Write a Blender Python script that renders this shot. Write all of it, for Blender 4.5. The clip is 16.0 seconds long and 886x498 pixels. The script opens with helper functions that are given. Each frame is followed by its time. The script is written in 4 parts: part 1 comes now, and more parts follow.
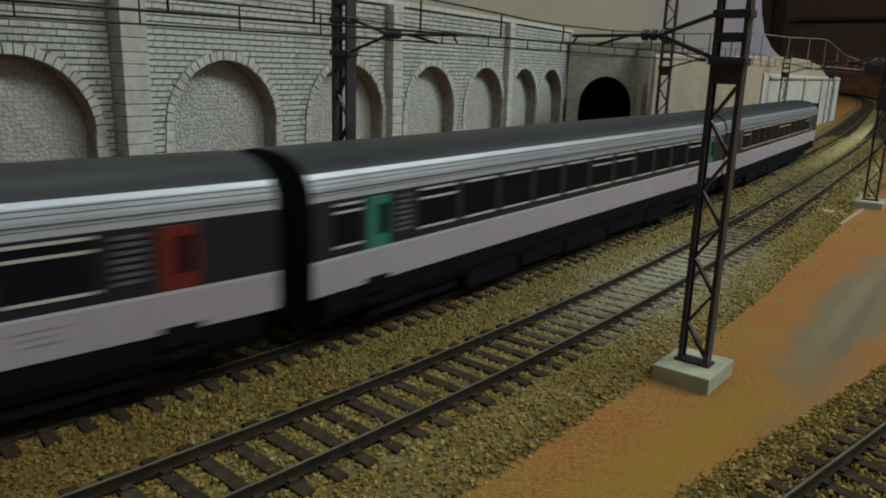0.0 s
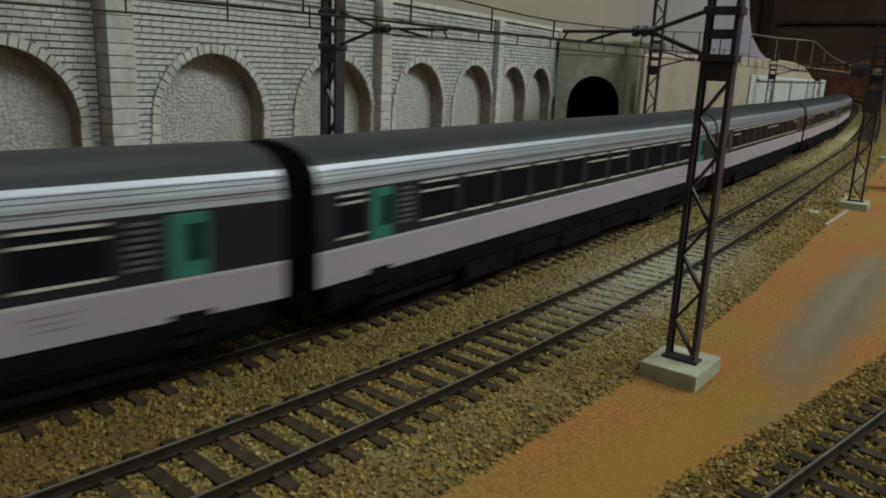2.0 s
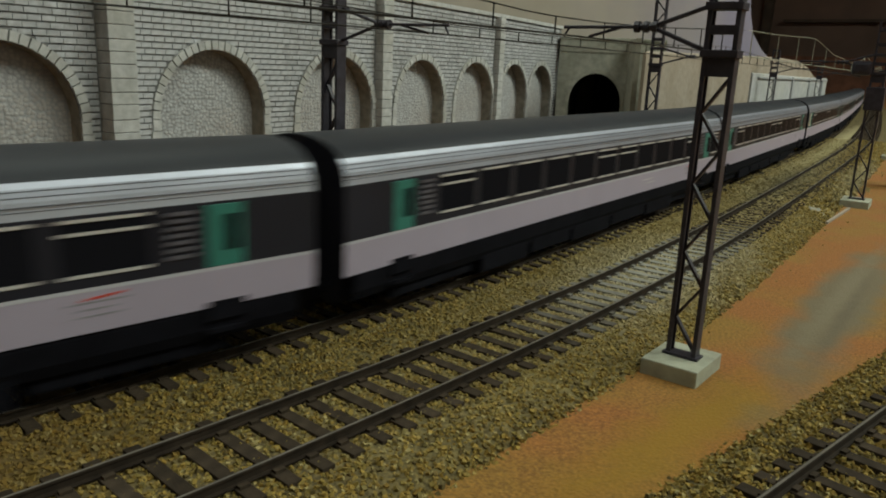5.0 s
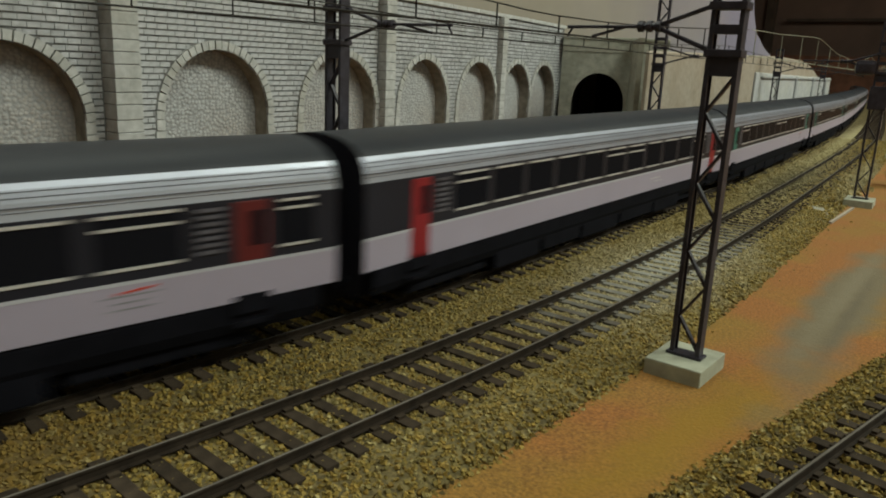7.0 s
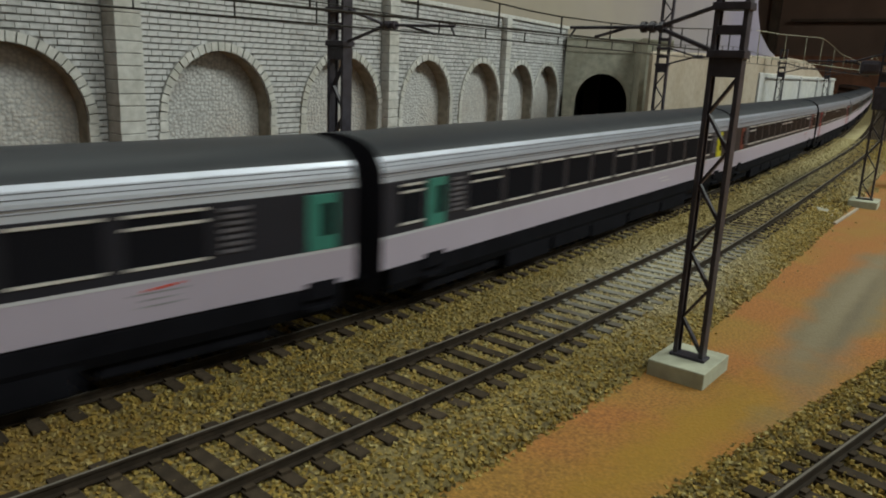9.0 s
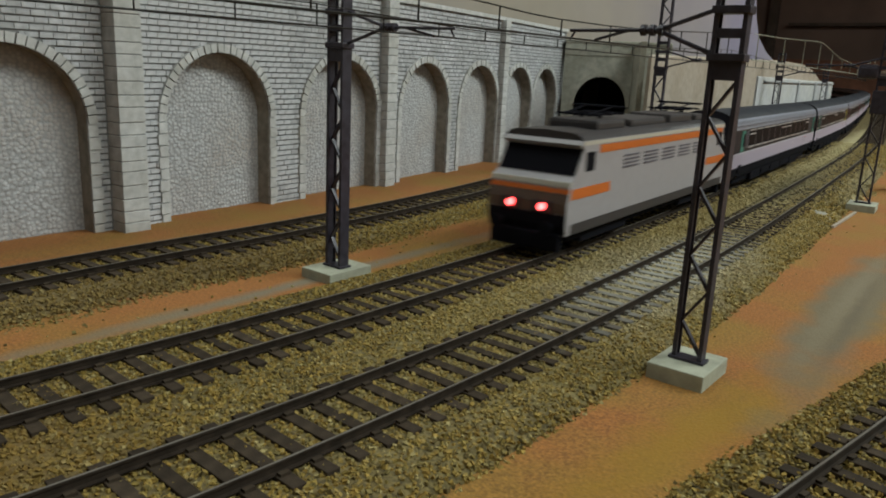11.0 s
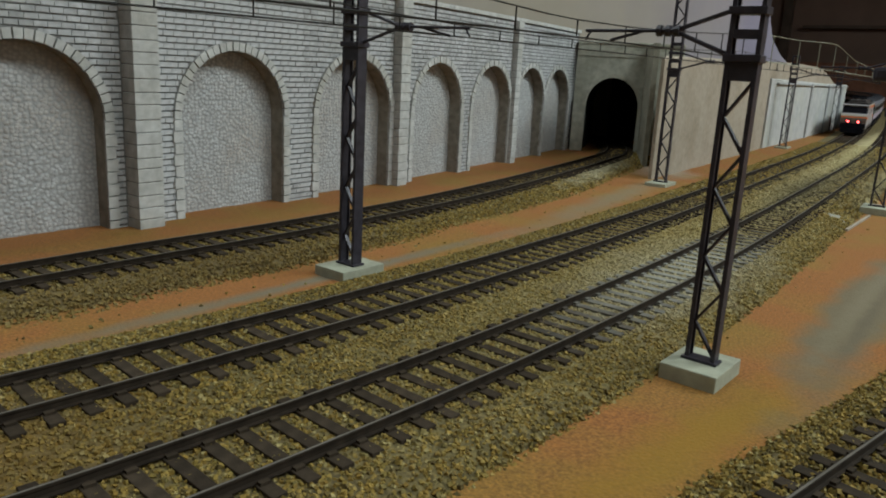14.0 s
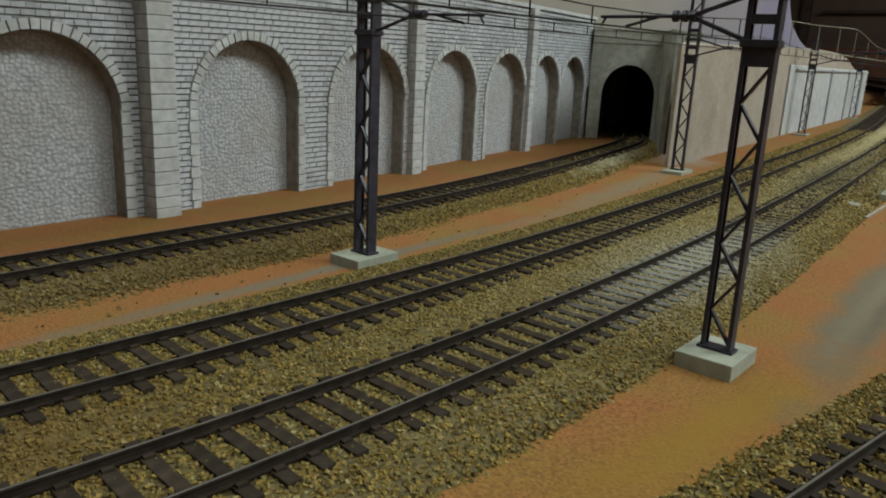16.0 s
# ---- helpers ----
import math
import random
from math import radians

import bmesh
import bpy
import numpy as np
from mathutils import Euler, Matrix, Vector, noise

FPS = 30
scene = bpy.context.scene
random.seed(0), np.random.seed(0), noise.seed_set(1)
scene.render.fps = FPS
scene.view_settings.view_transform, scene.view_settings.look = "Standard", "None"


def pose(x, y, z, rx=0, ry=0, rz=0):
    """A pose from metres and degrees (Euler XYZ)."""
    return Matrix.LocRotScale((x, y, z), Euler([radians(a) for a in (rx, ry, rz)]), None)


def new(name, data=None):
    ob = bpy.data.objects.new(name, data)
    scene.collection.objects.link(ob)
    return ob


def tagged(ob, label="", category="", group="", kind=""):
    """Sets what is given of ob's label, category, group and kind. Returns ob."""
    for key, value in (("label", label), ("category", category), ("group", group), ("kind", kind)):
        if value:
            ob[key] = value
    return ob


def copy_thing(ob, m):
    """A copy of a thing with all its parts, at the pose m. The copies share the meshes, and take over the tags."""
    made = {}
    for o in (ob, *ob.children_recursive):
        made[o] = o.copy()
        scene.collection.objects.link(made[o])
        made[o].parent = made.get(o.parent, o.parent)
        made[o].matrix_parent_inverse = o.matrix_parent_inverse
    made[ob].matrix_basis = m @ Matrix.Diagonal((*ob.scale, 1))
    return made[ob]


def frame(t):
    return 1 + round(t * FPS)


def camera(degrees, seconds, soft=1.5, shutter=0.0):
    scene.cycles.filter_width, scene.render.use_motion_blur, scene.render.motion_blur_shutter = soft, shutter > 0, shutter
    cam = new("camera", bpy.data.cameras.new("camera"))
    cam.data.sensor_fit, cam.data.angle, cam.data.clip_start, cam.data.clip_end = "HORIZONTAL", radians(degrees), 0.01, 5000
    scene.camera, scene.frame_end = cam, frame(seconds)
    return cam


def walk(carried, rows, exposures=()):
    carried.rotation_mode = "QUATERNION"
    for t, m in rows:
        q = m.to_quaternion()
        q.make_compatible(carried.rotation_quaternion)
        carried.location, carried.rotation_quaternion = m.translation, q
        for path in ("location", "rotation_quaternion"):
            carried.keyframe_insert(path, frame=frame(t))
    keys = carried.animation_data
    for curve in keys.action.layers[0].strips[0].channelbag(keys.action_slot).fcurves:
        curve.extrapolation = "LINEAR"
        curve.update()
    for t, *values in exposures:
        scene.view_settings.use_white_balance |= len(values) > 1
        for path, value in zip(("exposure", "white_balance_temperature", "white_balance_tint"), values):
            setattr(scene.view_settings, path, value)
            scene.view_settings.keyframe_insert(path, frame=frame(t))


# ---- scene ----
# A model railway at 1:87. Lengths in the building code are in millimetres; part() turns them into metres.
MM = 0.001
EYE = (0.0, 0.0, 64.88)


def view(dx, dy, dz, pitch, roll, yaw):
    """Camera pose: shift of the eye in mm, degrees down, lean and turn from +Y towards +X."""
    return (pose((EYE[0] + dx) * MM, (EYE[1] + dy) * MM, (EYE[2] + dz) * MM, 90 - pitch, 0, -yaw)
            @ pose(0, 0, 0, 0, 0, roll))


cam = camera(61.1, 16.0, soft=1.92, shutter=0.48)
walk(cam, [
    (0.0, view(0.586, -1.388, 2.306, 13.785, 1.797, 48.014)), (0.5, view(0.931, -1.318, 2.019, 13.776, 1.922, 48.483)),
    (1.0, view(1.046, -1.17, 1.925, 13.768, 1.958, 48.962)), (1.5, view(0.895, -1.047, 1.718, 13.8, 2.195, 48.937)),
    (2.0, view(1.038, -0.645, 1.176, 13.844, 2.52, 49.03)), (2.5, view(1.095, -0.437, 0.81, 13.897, 2.666, 49.187)),
    (3.0, view(0.893, -0.485, 0.785, 13.949, 2.679, 49.26)), (3.5, view(0.931, -0.785, 0.959, 13.99, 2.579, 49.218)),
    (4.0, view(1.02, -0.697, 0.791, 13.965, 2.512, 49.081)), (6.5, view(0.912, -0.564, 0.523, 14.058, 2.741, 48.94)),
    (7.0, view(0.731, -0.564, 0.597, 14.019, 2.575, 48.78)), (7.5, view(1.175, -0.986, 0.816, 14.006, 2.342, 48.42)),
    (8.0, view(0.817, -0.883, 0.77, 14.005, 2.355, 48.23)), (8.5, view(1.281, -0.695, 0.858, 14.015, 2.368, 48.302)),
    (9.0, view(1.308, -0.507, 0.68, 13.977, 2.492, 48.488)), (11.5, view(0.771, -0.218, 0.556, 13.756, 2.76, 48.618)),
    (12.0, view(0.464, -0.129, 0.467, 13.784, 2.913, 48.532)), (12.5, view(0.394, -0.038, 0.382, 13.767, 2.89, 48.415)),
    (13.0, view(0.19, -0.186, 0.508, 13.787, 2.876, 48.27)), (13.5, view(0.008, -0.166, 0.247, 13.798, 2.997, 48.027)),
    (14.0, view(-0.31, -0.09, 0.23, 13.787, 3.059, 47.886)), (14.5, view(-0.372, -0.087, 0.071, 13.877, 3.118, 47.635)),
    (15.0, view(-0.491, -0.258, 0.265, 14.53, 2.862, 46.96)), (15.5, view(-0.478, -0.275, 0.247, 14.643, 2.772, 46.789)),
    (16.0, view(-0.134, -0.293, 0.061, 14.685, 2.703, 46.729))],
     exposures=[(0.0, 0.04, 6850, 5), (3.5, 0.1, 7050, 5), (7.0, 0.28, 7400, 5), (7.6, 0.34, 7200, 7), (9.0, 0.35, 7000, 8), (11.5, 0.38, 6600, 10),
                (13.0, 0.32, 6450, 9), (16.0, 0.28, 6450, 9)])

# ---------------------------------------------------------------- light: a dim club room with ceiling lamps
world = bpy.data.worlds.new("room_air")
scene.world = world
world.use_nodes = True
world.node_tree.nodes["Background"].inputs[0].default_value = (0.95, 0.97, 1.0, 1)
world.node_tree.nodes["Background"].inputs[1].default_value = 0.02


def ceiling_lamp(x, y, z, sx, sy, watts, colour=(0.89, 1.0, 0.97)):
    data = bpy.data.lights.new("ceiling_lamp_light", "AREA")
    data.shape, data.size, data.size_y, data.energy, data.color = "RECTANGLE", sx, sy, watts, colour
    ob = new("ceiling_lamp_light", data)
    ob.matrix_world = pose(x, y, z)
    return ob


ceiling_lamp(0.25, -0.9, 1.28, 1.4, 0.4, 11.5)
ceiling_lamp(1.7, -0.9, 1.28, 1.4, 0.4, 34.5)
ceiling_lamp(0.1, 0.6, 1.28, 1.4, 0.4, 6.0)


# ---------------------------------------------------------------- materials
def mat(name, colour, rough=0.7, metal=0.0, spec=0.4, vary=0.25, size=3.0, bump=0.0, bsize=0.5, big=0.0, bigsize=60.0,
        second=None, per_object=0.0, per_island=0.0, emit=0.0, coat=0.0):
    """Colour with grain of `size` mm, a second colour mixed in at `bigsize` mm, and relief of `bsize` mm."""
    m = bpy.data.materials.new(name)
    m.use_nodes = True
    nt = m.node_tree
    n, l = nt.nodes, nt.links
    b = n["Principled BSDF"]
    b.inputs["Roughness"].default_value = rough
    b.inputs["Metallic"].default_value = metal
    b.inputs["Specular IOR Level"].default_value = spec
    b.inputs["Coat Weight"].default_value = coat
    tc = n.new("ShaderNodeTexCoord")
    no = n.new("ShaderNodeTexNoise")
    no.inputs["Scale"].default_value = 1000 / size
    no.inputs["Detail"].default_value = 4
    l.new(tc.outputs["Object"], no.inputs["Vector"])
    ramp = n.new("ShaderNodeMapRange")
    ramp.inputs[1].default_value, ramp.inputs[2].default_value = 0.3, 0.7
    ramp.inputs[3].default_value, ramp.inputs[4].default_value = 1 - vary, 1 + vary
    l.new(no.outputs["Fac"], ramp.inputs[0])
    base = n.new("ShaderNodeRGB")
    base.outputs[0].default_value = (*colour, 1)
    col = base.outputs[0]
    if second:
        nb = n.new("ShaderNodeTexNoise")
        nb.inputs["Scale"].default_value = 1000 / bigsize
        nb.inputs["Detail"].default_value = 5
        l.new(tc.outputs["Object"], nb.inputs["Vector"])
        r2 = n.new("ShaderNodeMapRange")
        r2.inputs[1].default_value, r2.inputs[2].default_value = 0.42, 0.68
        r2.inputs[3].default_value, r2.inputs[4].default_value = 0, big or 0.8
        l.new(nb.outputs["Fac"], r2.inputs[0])
        mix = n.new("ShaderNodeMix")
        mix.data_type = "RGBA"
        l.new(r2.outputs[0], mix.inputs[0])
        l.new(col, mix.inputs[6])
        mix.inputs[7].default_value = (*second, 1)
        col = mix.outputs[2]
    fac = ramp.outputs[0]
    for amount, node, sock in ((per_object, "ShaderNodeObjectInfo", "Random"), (per_island, "ShaderNodeNewGeometry", "Random Per Island")):
        if amount:
            info = n.new(node)
            r3 = n.new("ShaderNodeMapRange")
            r3.inputs[3].default_value, r3.inputs[4].default_value = 1 - amount, 1 + amount
            l.new(info.outputs[sock], r3.inputs[0])
            mul = n.new("ShaderNodeMath")
            mul.operation = "MULTIPLY"
            l.new(fac, mul.inputs[0])
            l.new(r3.outputs[0], mul.inputs[1])
            fac = mul.outputs[0]
    vm = n.new("ShaderNodeVectorMath")
    vm.operation = "SCALE"
    l.new(col, vm.inputs[0])
    l.new(fac, vm.inputs[3])
    l.new(vm.outputs[0], b.inputs["Base Color"])
    rr = n.new("ShaderNodeMapRange")
    rr.inputs[3].default_value, rr.inputs[4].default_value = max(rough - 0.08, 0.02), min(rough + 0.1, 1)
    l.new(no.outputs["Fac"], rr.inputs[0])
    l.new(rr.outputs[0], b.inputs["Roughness"])
    if bump:
        nz = n.new("ShaderNodeTexNoise")
        nz.inputs["Scale"].default_value = 1000 / bsize
        nz.inputs["Detail"].default_value = 3
        l.new(tc.outputs["Object"], nz.inputs["Vector"])
        bp = n.new("ShaderNodeBump")
        bp.inputs["Strength"].default_value = min(bump, 1)
        bp.inputs["Distance"].default_value = bsize * 0.4 * MM
        l.new(nz.outputs["Fac"], bp.inputs["Height"])
        l.new(bp.outputs[0], b.inputs["Normal"])
    if emit:
        l.new(vm.outputs[0], b.inputs["Emission Color"])
        b.inputs["Emission Strength"].default_value = emit
    return m


def nodes_of(m):
    return m.node_tree.nodes, m.node_tree.links, m.node_tree.nodes["Principled BSDF"]


def island_colours(m, colours):
    """Give each joined piece one of a few stone colours."""
    n, l, b = nodes_of(m)
    geo = n.new("ShaderNodeNewGeometry")
    ramp = n.new("ShaderNodeValToRGB")
    ramp.color_ramp.interpolation = "CONSTANT"
    e = ramp.color_ramp.elements
    while len(e) < len(colours):
        e.new(0.5)
    for i, c in enumerate(colours):
        e[i].position = i / len(colours)
        e[i].color = (*c, 1)
    l.new(geo.outputs["Random Per Island"], ramp.inputs[0])
    old = b.inputs["Base Color"].links[0].from_node
    l.new(ramp.outputs[0], old.inputs[0])
    return m


def patch(m, colour, cx, cy, rx, ry, turn, strength=0.85, grain=25.0, on_plan=False, edge=(0.75, 1.7)):
    """A worn, dusty or painted-haze patch of another colour, an oval with a ragged edge, on the ground plan (mm)."""
    n, l, b = nodes_of(m)
    tc = n.new("ShaderNodeNewGeometry") if on_plan else n.new("ShaderNodeTexCoord")
    where = tc.outputs["Position" if on_plan else "Object"]
    mp = n.new("ShaderNodeMapping")
    mp.vector_type = "TEXTURE"
    mp.inputs["Location"].default_value = (cx * MM, cy * MM, 0)
    mp.inputs["Rotation"].default_value = (0, 0, radians(turn))
    mp.inputs["Scale"].default_value = (rx * MM, ry * MM, 1)
    l.new(where, mp.inputs[0])
    ln = n.new("ShaderNodeVectorMath")
    ln.operation = "LENGTH"
    l.new(mp.outputs[0], ln.inputs[0])
    nz = n.new("ShaderNodeTexNoise")
    nz.inputs["Scale"].default_value = 1000 / grain
    nz.inputs["Detail"].default_value = 6
    l.new(where, nz.inputs["Vector"])
    ad = n.new("ShaderNodeMath")
    ad.operation = "MULTIPLY_ADD"
    l.new(nz.outputs["Fac"], ad.inputs[0])
    ad.inputs[1].default_value = 1.1
    l.new(ln.outputs["Value"], ad.inputs[2])
    mr = n.new("ShaderNodeMapRange")
    mr.inputs[1].default_value, mr.inputs[2].default_value = edge
    mr.inputs[3].default_value, mr.inputs[4].default_value = strength, 0
    l.new(ad.outputs[0], mr.inputs[0])
    old = b.inputs["Base Color"].links[0].from_socket
    mix = n.new("ShaderNodeMix")
    mix.data_type = "RGBA"
    l.new(mr.outputs[0], mix.inputs[0])
    l.new(old, mix.inputs[6])
    mix.inputs[7].default_value = (*colour, 1)
    l.new(mix.outputs[2], b.inputs["Base Color"])
    return m


def rubble_relief(m, size, depth, colour_joint):
    """Irregular rubble stones with soft sunk joints, for plaster-cast infill."""
    n, l, b = nodes_of(m)
    tc = n.new("ShaderNodeTexCoord")
    wob = n.new("ShaderNodeTexNoise")
    wob.inputs["Scale"].default_value = 1000 / (size * 1.4)
    l.new(tc.outputs["Object"], wob.inputs["Vector"])
    add = n.new("ShaderNodeVectorMath")
    add.operation = "MULTIPLY_ADD"
    l.new(wob.outputs["Color"], add.inputs[0])
    add.inputs[1].default_value = (size * 0.4 * MM,) * 3
    l.new(tc.outputs["Object"], add.inputs[2])
    v = n.new("ShaderNodeTexVoronoi")
    v.voronoi_dimensions = "2D"
    v.feature = "SMOOTH_F1"
    v.inputs["Smoothness"].default_value = 0.12
    v.inputs["Randomness"].default_value = 0.75
    v.inputs["Scale"].default_value = 1000 / size
    flat = n.new("ShaderNodeMapping")
    flat.inputs["Rotation"].default_value = (radians(-90), 0, 0)
    flat.inputs["Scale"].default_value = (1, 1, 1.15)
    l.new(add.outputs[0], flat.inputs[0])
    l.new(flat.outputs[0], v.inputs["Vector"])
    mr = n.new("ShaderNodeMapRange")
    mr.inputs[1].default_value, mr.inputs[2].default_value = 0.62, 0.2
    l.new(v.outputs["Distance"], mr.inputs[0])
    bp = n.new("ShaderNodeBump")
    bp.inputs["Distance"].default_value = depth * MM
    bp.inputs["Strength"].default_value = 1.0
    l.new(mr.outputs[0], bp.inputs["Height"])
    if b.inputs["Normal"].links:
        l.new(b.inputs["Normal"].links[0].from_socket, bp.inputs["Normal"])
    l.new(bp.outputs[0], b.inputs["Normal"])
    old = b.inputs["Base Color"].links[0].from_socket
    mix = n.new("ShaderNodeMix")
    mix.data_type = "RGBA"
    l.new(mr.outputs[0], mix.inputs[0])
    mix.inputs[6].default_value = (*colour_joint, 1)
    l.new(old, mix.inputs[7])
    l.new(mix.outputs[2], b.inputs["Base Color"])
    return m


M = {}
M["earth"] = mat("ochre_earth", (0.27, 0.107, 0.028), 0.95, vary=0.36, size=0.7, bump=0.9, bsize=0.9, second=(0.235, 0.128, 0.026), big=1.0, bigsize=30)
patch(M["earth"], (0.25, 0.138, 0.013), 140, 53, 62, 10, -4, 0.8, 6)
patch(M["earth"], (0.15, 0.122, 0.075), 272, 55.5, 98, 11.5, 5, 0.95, 16, edge=(1.15, 1.75))
patch(M["earth"], (0.2, 0.168, 0.112), 285, 58.5, 90, 4, 5, 0.6, 6)
patch(M["earth"], (0.11, 0.09, 0.06), 255, 51, 70, 2.5, 6, 0.6, 7)
patch(M["earth"], (0.36, 0.3, 0.235), 535, 262, 45, 26, 30, 0.9, 16)
patch(M["earth"], (0.17, 0.145, 0.1), 150, 189, 130, 4.5, 4, 0.95, 12)
patch(M["earth"], (0.21, 0.17, 0.105), 380, 217, 160, 11, 12, 0.75, 16)
M["bed"] = mat("ballast_bed", (0.12, 0.09, 0.035), 0.95, vary=0.6, size=1.1, bump=1.0, bsize=1.0, second=(0.11, 0.085, 0.03), big=0.8, bigsize=30)
patch(M["bed"], (0.36, 0.34, 0.27), 245, 113, 80, 22, 8, 0.8)
M["stone"] = mat("ballast_stones", (0.2, 0.155, 0.06), 0.85, vary=0.25, size=0.7, spec=0.3)
island_colours(M["stone"], [(0.236, 0.164, 0.038), (0.180, 0.128, 0.031), (0.302, 0.203, 0.048), (0.124, 0.089, 0.029), (0.270, 0.188, 0.054),
                            (0.214, 0.133, 0.025), (0.164, 0.128, 0.043), (0.32, 0.26, 0.11), (0.225, 0.164, 0.043), (0.190, 0.119, 0.025),
                            (0.258, 0.177, 0.043), (0.096, 0.069, 0.023)])
patch(M["stone"], (0.46, 0.45, 0.39), 255, 113, 85, 26, 8, 0.95, 12)
for key in ("bed", "stone"):
    patch(M[key], (0.42, 0.385, 0.26), 480, 283, 95, 11, 17, 0.8, 14)
    patch(M[key], (0.46, 0.4, 0.22), 900, 222, 600, 15, 9.5, 0.95, 30)
    patch(M[key], (0.34, 0.31, 0.2), 620, 132, 160, 14, 9, 0.6, 20)
    patch(M[key], (0.38, 0.32, 0.17), 560, 163, 330, 26, 8.5, 0.7, 20)
    patch(M[key], (0.34, 0.275, 0.12), 300, 130, 210, 52, 8, 0.6, 11)
    patch(M[key], (0.1, 0.085, 0.045), 540, 158, 120, 17, 9, 0.75, 16)
    patch(M[key], (0.135, 0.09, 0.035), 110, 214, 120, 26, 4, 0.6, 12)
    patch(M[key], (0.15, 0.088, 0.022), 30, 132, 42, 34, 0, 0.6, 14)
M["sleeper"] = mat("sleeper_plastic", (0.044, 0.032, 0.022), 0.85, spec=0.12, vary=0.3, size=2.5, bump=0.5, bsize=0.4, per_object=0.25)
patch(M["sleeper"], (0.3, 0.295, 0.265), 255, 113, 90, 28, 8, 0.85, 8, True)
patch(M["sleeper"], (0.13, 0.11, 0.06), 560, 165, 170, 28, 9, 0.8, 14, True)
M["rail_side"] = mat("rail_rust", (0.026, 0.019, 0.014), 0.85, spec=0.1, vary=0.35, size=3)
M["rail_top"] = mat("rail_head", (0.14, 0.124, 0.105), 0.5, metal=0.15, vary=0.2, size=8)
M["brick"] = mat("grey_brick", (0.47, 0.475, 0.5), 0.9, vary=0.24, size=4, bump=0.8, bsize=0.6, second=(0.35, 0.355, 0.36), big=0.7, bigsize=25, per_island=0.1)
M["joint"] = mat("brick_joint", (0.19, 0.188, 0.188), 0.95, vary=0.2, size=3, bump=0.5, bsize=0.4)
M["ashlar"] = mat("pale_ashlar", (0.5, 0.5, 0.5), 0.88, vary=0.16, size=4, bump=0.6, bsize=0.7, second=(0.37, 0.36, 0.33), big=0.7, bigsize=22, per_object=0.06)
# darker than the wall stone: shade inside the arches is in this colour
M["shaded_reveal"] = mat("arch_reveal", (0.27, 0.245, 0.21), 0.9, vary=0.25, size=4, bump=0.5, bsize=0.6)
M["rubble"] = mat("rubble_infill", (0.45, 0.455, 0.475), 0.92, vary=0.2, size=3, bump=0.8, bsize=0.9, second=(0.4, 0.365, 0.345), big=0.9, bigsize=30)
rubble_relief(M["rubble"], 1.9, 0.24, (0.33, 0.33, 0.335))
M["portal"] = mat("grey_green_concrete", (0.47, 0.47, 0.41), 0.9, vary=0.2, size=6, bump=0.4, bsize=0.8, second=(0.31, 0.31, 0.25), big=0.8, bigsize=35)
M["portal_rim"] = mat("pale_portal_rim", (0.45, 0.44, 0.38), 0.9, vary=0.2, size=5, bump=0.4, bsize=0.8, second=(0.36, 0.35, 0.29), bigsize=20)
# the wing wall's shadow is in this dark tone; the stone slab shares it
M["wing"] = mat("shaded_brown_concrete", (0.27, 0.26, 0.21), 0.9, vary=0.2, size=6, bump=0.5, bsize=0.9, second=(0.2, 0.185, 0.145), big=0.9, bigsize=25)
# near-black lining colour of the tunnel bore
M["bore_black"] = mat("tunnel_black", (0.02, 0.02, 0.022), 0.95)
M["beige"] = mat("beige_plaster", (0.35, 0.298, 0.243), 0.9, vary=0.12, size=4, bump=0.6, bsize=1.4, second=(0.29, 0.24, 0.185), big=1.0, bigsize=30)
M["white_wall"] = mat("whitewashed_concrete", (0.42, 0.42, 0.43), 0.85, vary=0.14, size=10, bump=0.3, bsize=0.8, second=(0.42, 0.42, 0.38), big=0.8, bigsize=40)
M["grey_wall"] = mat("grey_concrete", (0.33, 0.335, 0.345), 0.85, vary=0.18, size=8, bump=0.3, bsize=0.8, second=(0.36, 0.36, 0.36), bigsize=30)
M["backdrop"] = mat("painted_backdrop", (0.34, 0.3, 0.25), 0.9, vary=0.05, size=40, second=(0.35, 0.315, 0.33), bigsize=400)
# purple haze towards the far end, painted into the backdrop colour
patch(M["backdrop"], (0.22, 0.2, 0.27), 1030, 395, 250, 250, 0, 1.0, 120)
M["pale_room"] = mat("pale_room_paint", (0.55, 0.53, 0.48), 0.9, vary=0.05, size=200)
M["dark_room"] = mat("dark_room_wall", (0.2, 0.13, 0.105), 0.9, vary=0.25, size=300)
M["dark_trim"] = mat("dark_stained_trim", (0.1, 0.07, 0.055), 0.8, vary=0.3, size=80)
M["red_board"] = mat("red_brown_board", (0.21, 0.095, 0.06), 0.85, vary=0.3, size=60)
M["mast"] = mat("mast_steel", (0.038, 0.034, 0.047), 0.42, metal=0.2, vary=0.3, size=3, bump=0.2, bsize=0.5)
M["block"] = mat("mast_footing", (0.36, 0.37, 0.29), 0.85, vary=0.12, size=3, bump=0.4, bsize=0.5, second=(0.28, 0.28, 0.22), bigsize=9)
M["wire"] = mat("bronze_wire", (0.022, 0.021, 0.02), 0.5, metal=0.5)
M["wire_green"] = mat("weathered_copper_wire", (0.3, 0.31, 0.25), 0.5, metal=0.4)
M["roof"] = mat("coach_roof", (0.024, 0.027, 0.034), 0.5, vary=0.1, size=20, spec=0.3)
M["silver"] = mat("coach_silver", (0.4, 0.425, 0.51), 0.33, metal=0.4, vary=0.05, size=20, spec=0.6, coat=0.4)
M["rib"] = mat("coach_rib", (0.12, 0.125, 0.15), 0.4, metal=0.3, vary=0.05)
